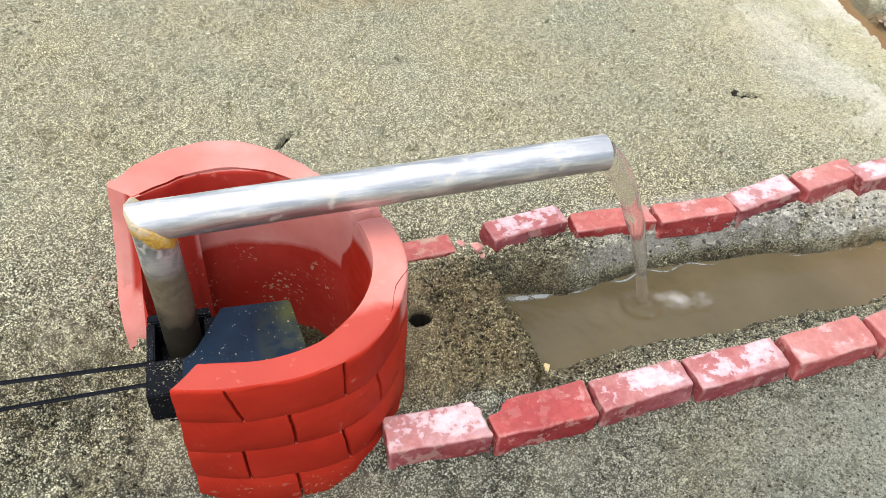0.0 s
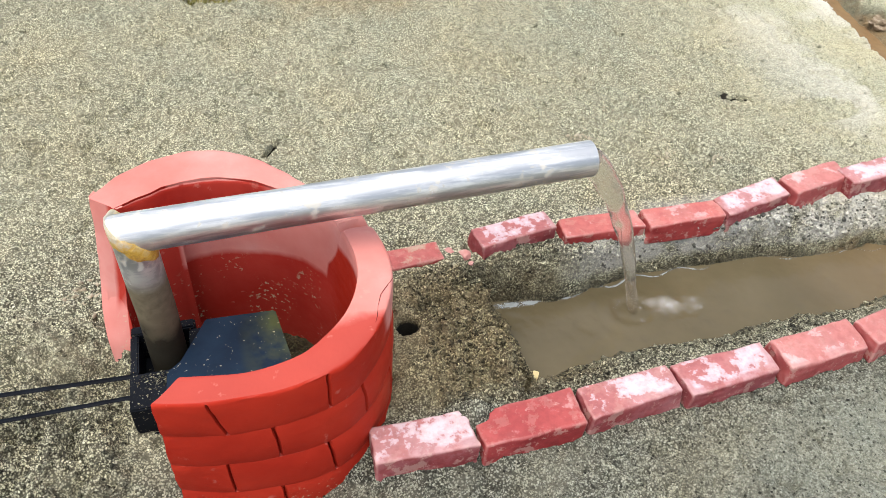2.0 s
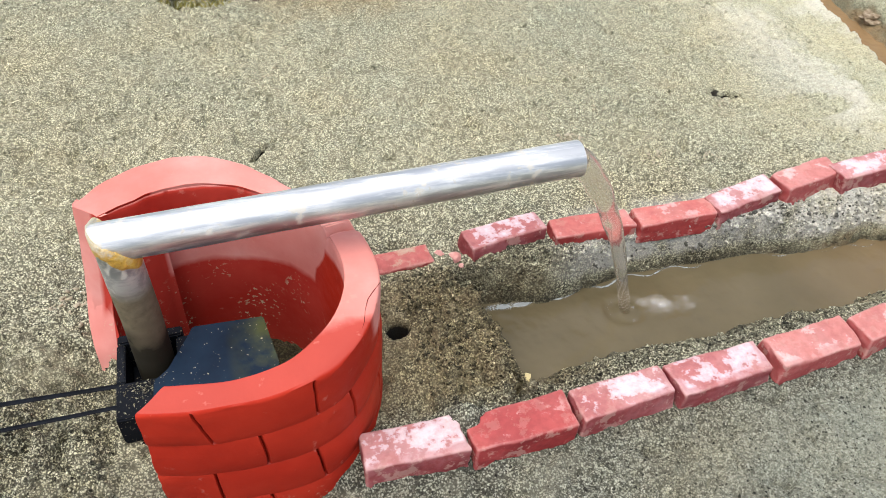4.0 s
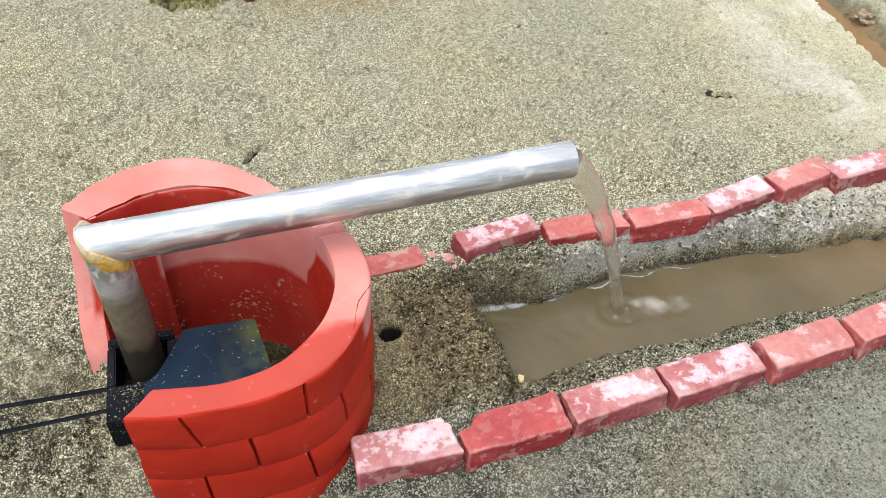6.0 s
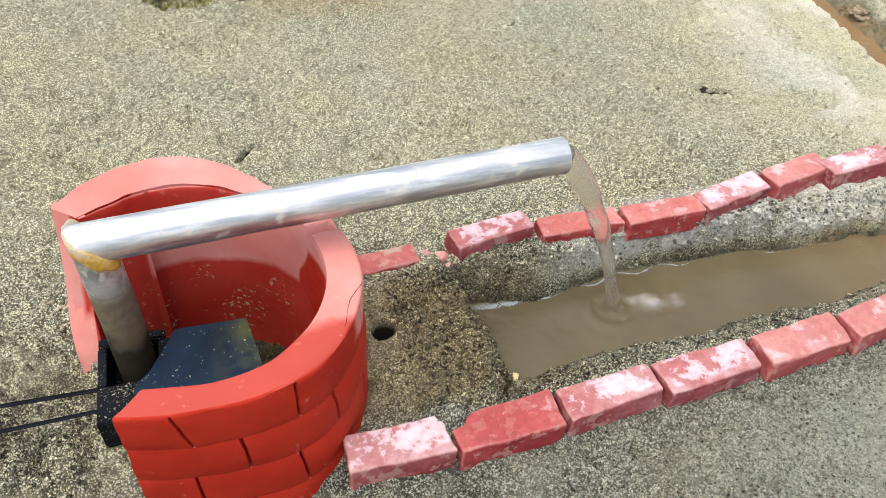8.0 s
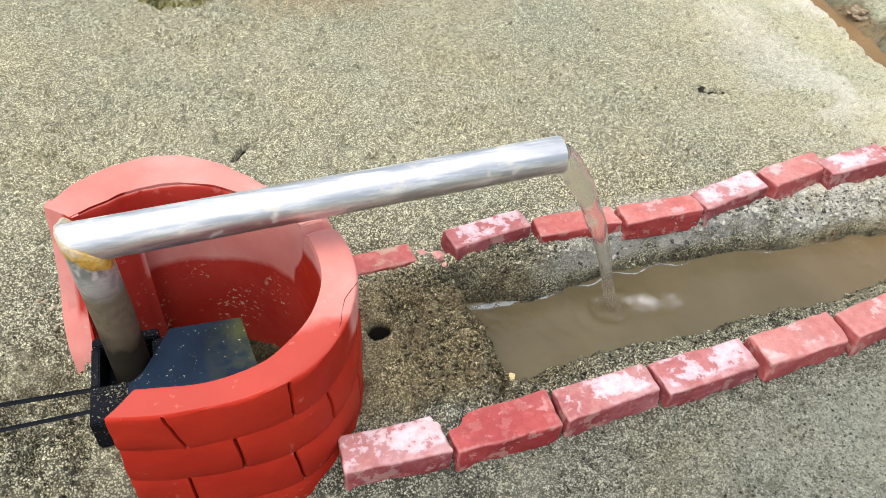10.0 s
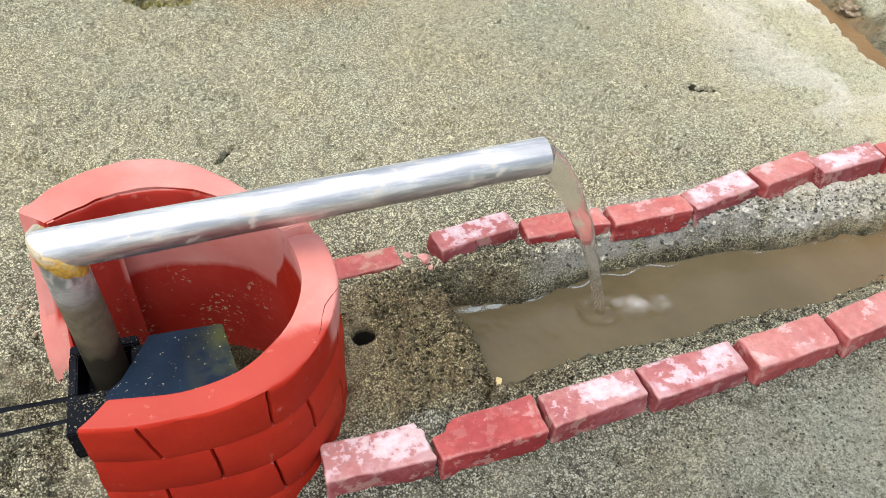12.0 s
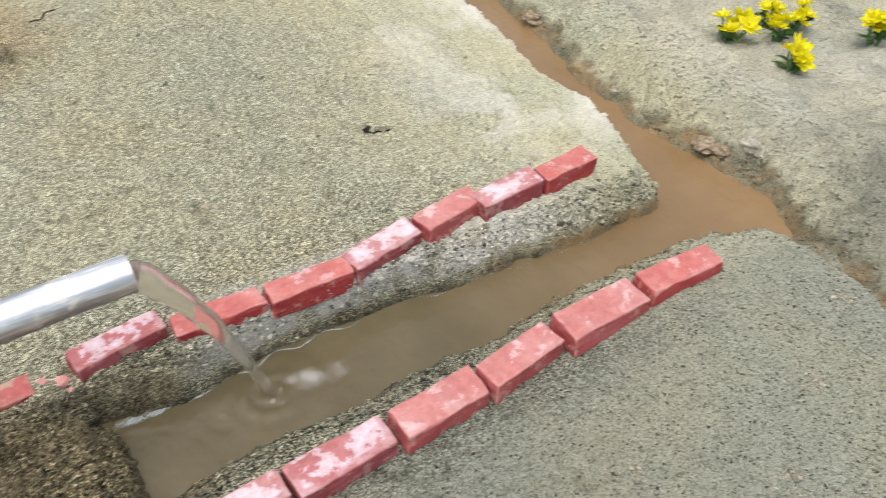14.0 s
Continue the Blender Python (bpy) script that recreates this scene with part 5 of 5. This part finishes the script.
def build_moss():
    rng = random.Random(12)
    bm = bmesh.new()
    for k in range(1500):
        a, d = rng.uniform(0, 6.28), math.sqrt(rng.random())
        x, y = -0.036 + 0.042 * d * math.cos(a), 0.499 + 0.026 * d * math.sin(a)
        z, h = at_height(x, y), rng.uniform(0.001, 0.005)
        t = rng.uniform(0, 6.28)
        w = rng.uniform(0.0006, 0.0014)
        s = Vector((math.cos(t) * w, math.sin(t) * w, 0))
        lean = Vector((rng.uniform(-0.003, 0.003), rng.uniform(-0.003, 0.003), h))
        c = Vector((x, y, z - 0.0005))
        bm.faces.new([bm.verts.new(c - s), bm.verts.new(c + s), bm.verts.new(c + lean)])
    ob = mesh_object("moss", bm, MOSS, smooth=False)
    tagged(ob, "patch of dry yellow-green moss on the sand", "moss", kind="stuff")


build_moss()


def build_stump():
    x, y = 0.022, 0.500
    z = at_height(x, y)
    stump = tagged(empty("plant_stump", x, y, z), "dark brown woody stump with a bent leafy branch", "plant")
    root = lump(0.023, 0.6, 2.0, 0.75, 4)
    part("root", root, BARK, stump, "gnarled dark brown root")
    for k, (ax, ay, r) in enumerate(((0.022, -0.012, 0.005), (-0.020, -0.006, 0.005), (0.026, 0.008, 0.006))):
        toe = tube([(ax * 0.3, ay * 0.3, 0.008), (ax, ay, 0.003), (ax * 1.35, ay * 1.4, -0.002)], [r, r * 0.7, r * 0.25], 10)
        part("side_root", toe, BARK, stump)
    thick = part("branch", tube([(-0.004, 0.0, 0.010), (-0.008, 0.004, 0.030), (-0.018, 0.010, 0.052), (-0.022, 0.020, 0.080)], [0.0085, 0.0065, 0.0052, 0.0040], 12), BARK, stump)
    tip = [(-0.010, 0.002, 0.030), (0.012, -0.002, 0.040), (0.035, -0.005, 0.043), (0.056, -0.009, 0.039), (0.078, -0.014, 0.035)]
    thin = part("branch", tube(tip, [0.0026, 0.0022, 0.0018, 0.0015, 0.0010], 8), BARK, stump, "thin arching leaf stalk")
    rng = random.Random(5)
    for k in range(22):
        c = Vector((rng.uniform(0.064, 0.098), rng.uniform(-0.026, -0.003), rng.uniform(0.026, 0.046)))
        m = Matrix.Translation(c) @ Matrix.Rotation(rng.uniform(-1.2, 1.2), 4, "Z") @ Matrix.Rotation(rng.uniform(0.1, 1.0), 4, "Y")
        part("leaf", leaf(rng.uniform(0.010, 0.018), rng.uniform(0.0028, 0.0042), m), LEAF, thin)
    for k, (bx, by, bz) in enumerate(((0.074, -0.010, 0.040), (0.086, -0.016, 0.042), (0.096, -0.019, 0.038))):
        tilt = Matrix.Translation((bx, by, bz)) @ Matrix.Rotation(rng.uniform(-0.5, 0.5), 4, "X") @ Matrix.Rotation(rng.uniform(-0.5, 0.5), 4, "Y")
        part("bloom", petal_flower(0.0115, tilt, 90 + k), YELLOW, thin, "yellow bloom with pointed petals", smooth=False)
    for k in range(9):
        c = Vector((rng.uniform(-0.040, -0.010), rng.uniform(0.004, 0.030), rng.uniform(0.055, 0.085)))
        m = Matrix.Translation(c) @ Matrix.Rotation(rng.uniform(0, 6.28), 4, "Z") @ Matrix.Rotation(rng.uniform(0.0, 0.8), 4, "Y")
        part("leaf", leaf(rng.uniform(0.012, 0.020), rng.uniform(0.0030, 0.0045), m), LEAF, thick)


build_stump()


def build_chip():
    bm = box(-0.0046, 0.0046, -0.0017, 0.0017, -0.0006, 0.0006, 0.0003)
    ob = mesh_object("wood_chip", bm, STRAW)
    ob.matrix_world = pose(0.1105, 0.0555, max(at_height(0.1105, 0.0555), WATER) + 0.0016, 8, -10, 62)
    tagged(ob, "small pale straw chip at the water's edge", "wood chip")


build_chip()


def build_twig(x, y, length, turn, r):
    pts = []
    for k in range(7):
        u = k / 6 - 0.5
        px, py = x + u * length * math.cos(turn), y + u * length * math.sin(turn) + 0.0012 * math.sin(k * 1.9)
        pts.append((px, py, at_height(px, py) + r * 0.6))
    ob = mesh_object("twig", tube(pts, [r * q for q in (0.5, 0.9, 1.0, 1.0, 0.9, 0.7, 0.4)], 7), BARK)
    tagged(ob, "short dry brown twig lying on the sand", "twig", "fallen twigs")


for tx, ty, tl, ta, tr in ((0.105, 0.512, 0.020, 0.5, 0.0009), (0.168, 0.545, 0.034, 0.45, 0.0008), (0.070, 0.478, 0.010, -0.4, 0.0008)):
    build_twig(tx, ty, tl, ta, tr)


def build_stone(x, y, r, seed, mat, label):
    bm = lump(r, 0.55, seed, 0.5 if mat is OCHRE else 0.7, 3)
    for v in bm.verts:
        v.co *= 1 + 0.12 * noise.noise(v.co * 900 + Vector((seed, 0, 0)))
    ob = mesh_object("stone", bm, mat)
    ob.location = (x, y, at_height(x, y) + r * (-0.25 if mat is OCHRE else 0.1))
    tagged(ob, label, "stone", "bank stones")


GREY_LUMP, OCHRE_LUMP = "pale grey lump of sandstone stuck in the ditch bank", "ochre-brown lump of earth overhanging the ditch"
for sx, sy, sr, ss, mat, label in (
    (0.618, 0.121, 0.0085, 3.0, GREYSTONE, GREY_LUMP),
    (0.584, 0.247, 0.0030, 7.0, GREYSTONE, GREY_LUMP),
    (0.602, 0.150, 0.0105, 11.0, OCHRE, OCHRE_LUMP),
    (0.609, 0.137, 0.0090, 21.0, OCHRE, OCHRE_LUMP),
    (0.594, 0.384, 0.0110, 14.0, OCHRE, OCHRE_LUMP),
):
    build_stone(sx, sy, sr, ss, mat, label)


# ---- loose clods and grains ----
def scatter(name, spots, size, mat, label, category, seed, jag=0.35, level=None):
    """Many small stones joined into one mesh."""
    rng = np.random.RandomState(seed)
    v0 = np.array([(1, 0, 0), (-1, 0, 0), (0, 1, 0), (0, -1, 0), (0, 0, 1), (0, 0, -1)], float)
    f0 = np.array([(0, 2, 4), (2, 1, 4), (1, 3, 4), (3, 0, 4), (2, 0, 5), (1, 2, 5), (3, 1, 5), (0, 3, 5)])
    n = len(spots)
    s = size[0] + (size[1] - size[0]) * rng.rand(n) ** 2.2
    v = v0[None] * (1 + jag * rng.randn(n, 6, 1)) + 0.25 * rng.randn(n, 6, 3)
    v = v * (s[:, None, None] * np.array([1, 1, 0.75]) / 2)
    z = (ground_height(spots[:, 0], spots[:, 1]) if level is None else np.full(n, level)) + s * 0.15
    v = v + np.concatenate([spots, z[:, None]], 1)[:, None, :]
    f = f0[None] + 6 * np.arange(n)[:, None, None]
    me = bpy.data.meshes.new(name)
    me.vertices.add(n * 6)
    me.vertices.foreach_set("co", v.ravel())
    me.loops.add(f.size)
    me.loops.foreach_set("vertex_index", f.ravel())
    me.polygons.add(n * 8)
    me.polygons.foreach_set("loop_start", np.arange(0, f.size, 3))
    me.update(calc_edges=True)
    me.attributes.new("loose", "FLOAT", "POINT").data.foreach_set("value", np.ones(n * 6))
    me.materials.append(mat)
    return tagged(new(name, me), label, category, kind="stuff")


def outside(spots):
    z = ground_height(spots[:, 0], spots[:, 1])
    r = np.hypot(spots[:, 0] - CX, spots[:, 1] - CY)
    return spots[(z > WATER + 0.0015) & ((r > 0.090) | (spots[:, 0] < -0.107)) & (np.hypot(spots[:, 0] - 0.043, spots[:, 1] - 0.0915) > 0.0105) & (np.hypot((spots[:, 0] - 0.357) / 0.013, (spots[:, 1] - 0.266) / 0.005) > 1) & (np.hypot((spots[:, 0] + 0.013) / 0.009, (spots[:, 1] - 0.264) / 0.009) > 1)]


rng = np.random.RandomState(4)
near = np.stack([-0.26 + 1.30 * rng.rand(200000) ** 1.35, -0.15 + 0.82 * rng.rand(200000) ** 1.4], 1)
silty = (near[:, 0] > 0.42) & (near[:, 1] > 0.17) & (near[:, 0] < 0.56)
near = near[~silty | (rng.rand(len(near)) < 0.2)]
scatter("sand_grains", outside(near), (0.0007, 0.0017), SAND, "loose coarse sand grains lying on the ground", "sand", 6)
wide = np.stack([rng.uniform(-0.34, 1.0, 26000), rng.uniform(-0.12, 0.75, 26000)], 1)
scatter("sand_grains", outside(wide), (0.0007, 0.0021), SAND, "loose coarse sand grains lying on the ground", "sand", 8)
bank = np.concatenate([
    np.stack([rng.uniform(0.09, 0.52, 500), 0.048 + 0.010 * rng.randn(500)], 1),
    np.stack([rng.uniform(0.10, 0.52, 420), 0.128 + 0.006 * rng.randn(420)], 1),
    np.stack([0.085 + 0.013 * rng.randn(420), rng.uniform(0.03, 0.13, 420)], 1),
    np.stack([-0.155 + 0.035 * rng.randn(420), 0.02 + 0.045 * rng.randn(420)], 1),
    np.stack([0.605 + 0.020 * rng.randn(300), rng.uniform(0.05, 0.45, 300)], 1),
    np.stack([rng.uniform(-0.30, 0.60, 420), rng.uniform(0.18, 0.60, 420)], 1),
])
scatter("clods", outside(bank), (0.0014, 0.0046), SAND, "crumbly clods of sand along the dug edges", "clods", 9, 0.25)


def strewn(n, xs, line, spread, seed):
    """n spots along a line y(x), scattered across it."""
    r = np.random.RandomState(seed)
    x = r.uniform(xs[0], xs[1], n)
    return np.stack([x, line(x) + r.uniform(spread[0], spread[1], n)], 1)


crumble = np.concatenate([
    strewn(5200, (0.10, 0.53), lambda x: np.interp(x, TRENCH_X, FAR_Y), (0.000, 0.020), 31),
    strewn(3600, (0.10, 0.53), lambda x: np.interp(x, TRENCH_X, NEAR_Y), (-0.026, 0.0), 32),
    strewn(4200, (0.050, 0.108), lambda x: 0 * x, (0.030, 0.132), 33),
    strewn(3800, (-0.26, -0.105), lambda x: 0 * x, (-0.09, 0.09), 34),
    strewn(2600, (0.585, 0.66), lambda x: 0 * x, (0.00, 0.42), 35),
])
scatter("bank_crumbs", outside(crumble), (0.0010, 0.0032), SAND, "sharp crumbs of sand broken from the dug banks", "sand", 36, 0.3)


def crumbs(spots, size, seed):
    """Irregular lumps of packed sand, joined into one mesh."""
    rng = np.random.RandomState(seed)
    ico = bmesh.new()
    bmesh.ops.create_icosphere(ico, subdivisions=2, radius=1.0)
    v0 = np.array([v.co[:] for v in ico.verts])
    f0 = np.array([[v.index for v in f.verts] for f in ico.faces])
    ico.free()
    verts, faces = [], []
    z = ground_height(spots[:, 0], spots[:, 1])
    for k, (x, y) in enumerate(spots):
        r = size[0] + (size[1] - size[0]) * rng.rand() ** 2
        o = rng.uniform(0, 40, 3)
        bumps = np.array([noise.noise(Vector(p * 1.3 + o)) + 0.5 * noise.noise(Vector(p * 3.1 + o)) for p in v0])
        squash = np.array([rng.uniform(0.8, 1.3), rng.uniform(0.8, 1.3), rng.uniform(0.35, 0.7)])
        verts.append(v0 * (1 + 0.75 * bumps)[:, None] * squash * r + (x, y, z[k] + 0.05 * r))
        faces.append(f0 + len(v0) * k)
    me = bpy.data.meshes.new("sand_lumps")
    me.from_pydata(np.concatenate(verts).tolist(), [], np.concatenate(faces).tolist())
    me.materials.append(SAND)
    return tagged(new("sand_lumps", me), "crumbling lumps of packed sand on the banks", "clods", kind="stuff")


far_x = rng.uniform(0.11, 0.52, 230)
foot_x = rng.uniform(0.10, 0.48, 130)
near_x = rng.uniform(0.10, 0.52, 200)
ditch_y = rng.uniform(-0.03, 0.50, 300)
edge_y = rng.uniform(0.11, 0.45, 120)
lumps = np.concatenate([
    np.stack([far_x, np.interp(far_x, TRENCH_X, FAR_Y) + rng.uniform(0.001, 0.012, 230)], 1),
    np.stack([near_x, np.interp(near_x, TRENCH_X, NEAR_Y) - rng.uniform(0.002, 0.022, 200)], 1),
    np.stack([np.interp(ditch_y, STREAM_Y, RIGHT_X) + 0.045 * rng.rand(300) ** 1.5, ditch_y], 1),
    np.stack([np.interp(edge_y, STREAM_Y, LEFT_X) - rng.uniform(0.003, 0.018, 120), edge_y], 1),
    np.stack([0.090 + 0.009 * rng.randn(320), rng.uniform(0.035, 0.13, 320)], 1),
    np.stack([foot_x, np.interp(foot_x, [0.10, 0.15, 0.155, 0.27, 0.322, 0.48], [0.131, 0.139, 0.131, 0.1285, 0.139, 0.144]) - rng.uniform(0.0014, 0.0050, 130)], 1),
    np.stack([-0.155 + 0.035 * rng.randn(300), 0.01 + 0.04 * rng.randn(300)], 1),
])
lumps = lumps[(np.hypot(lumps[:, 0] - CX, lumps[:, 1] - CY) > 0.092)]
crumbs(outside(lumps), (0.0007, 0.0021), 15)

# pale crusts broken off the surface
crust = np.concatenate([np.stack([cx + 0.006 * rng.randn(n), cy + 0.0045 * rng.randn(n)], 1) for cx, cy, n in ((0.208, 0.236, 60), (0.262, 0.206, 22), (-0.130, 0.152, 40), (0.345, 0.255, 26), (0.150, 0.365, 14), (0.012, 0.365, 16), (0.455, -0.070, 30), (0.395, -0.105, 18), (0.330, -0.060, 12), (0.520, -0.040, 24), (0.300, 0.195, 16), (0.245, 0.270, 10))])
scatter("crust_flakes", crust, (0.0012, 0.0040), CLOD, "pale flakes of dried sand crust", "sand", 19, 0.2)

# sand spilt on the pump box
r = np.random.RandomState(52)
spilt = np.concatenate([
    np.stack([-0.086 + 0.008 * r.randn(150), 0.0665 + 0.0028 * r.randn(150)], 1),
    np.stack([r.uniform(-0.1015, -0.0715, 60), r.uniform(0.052, 0.0712, 60)], 1),
])
spilt = spilt[(spilt[:, 0] > -0.1018) & (spilt[:, 0] < -0.0712) & (spilt[:, 1] > 0.0515) & (spilt[:, 1] < 0.0714)]
scatter("spilt_sand", spilt, (0.0006, 0.0015), SAND, "sand grains spilt on the black pump box", "sand", 53, level=0.0214)
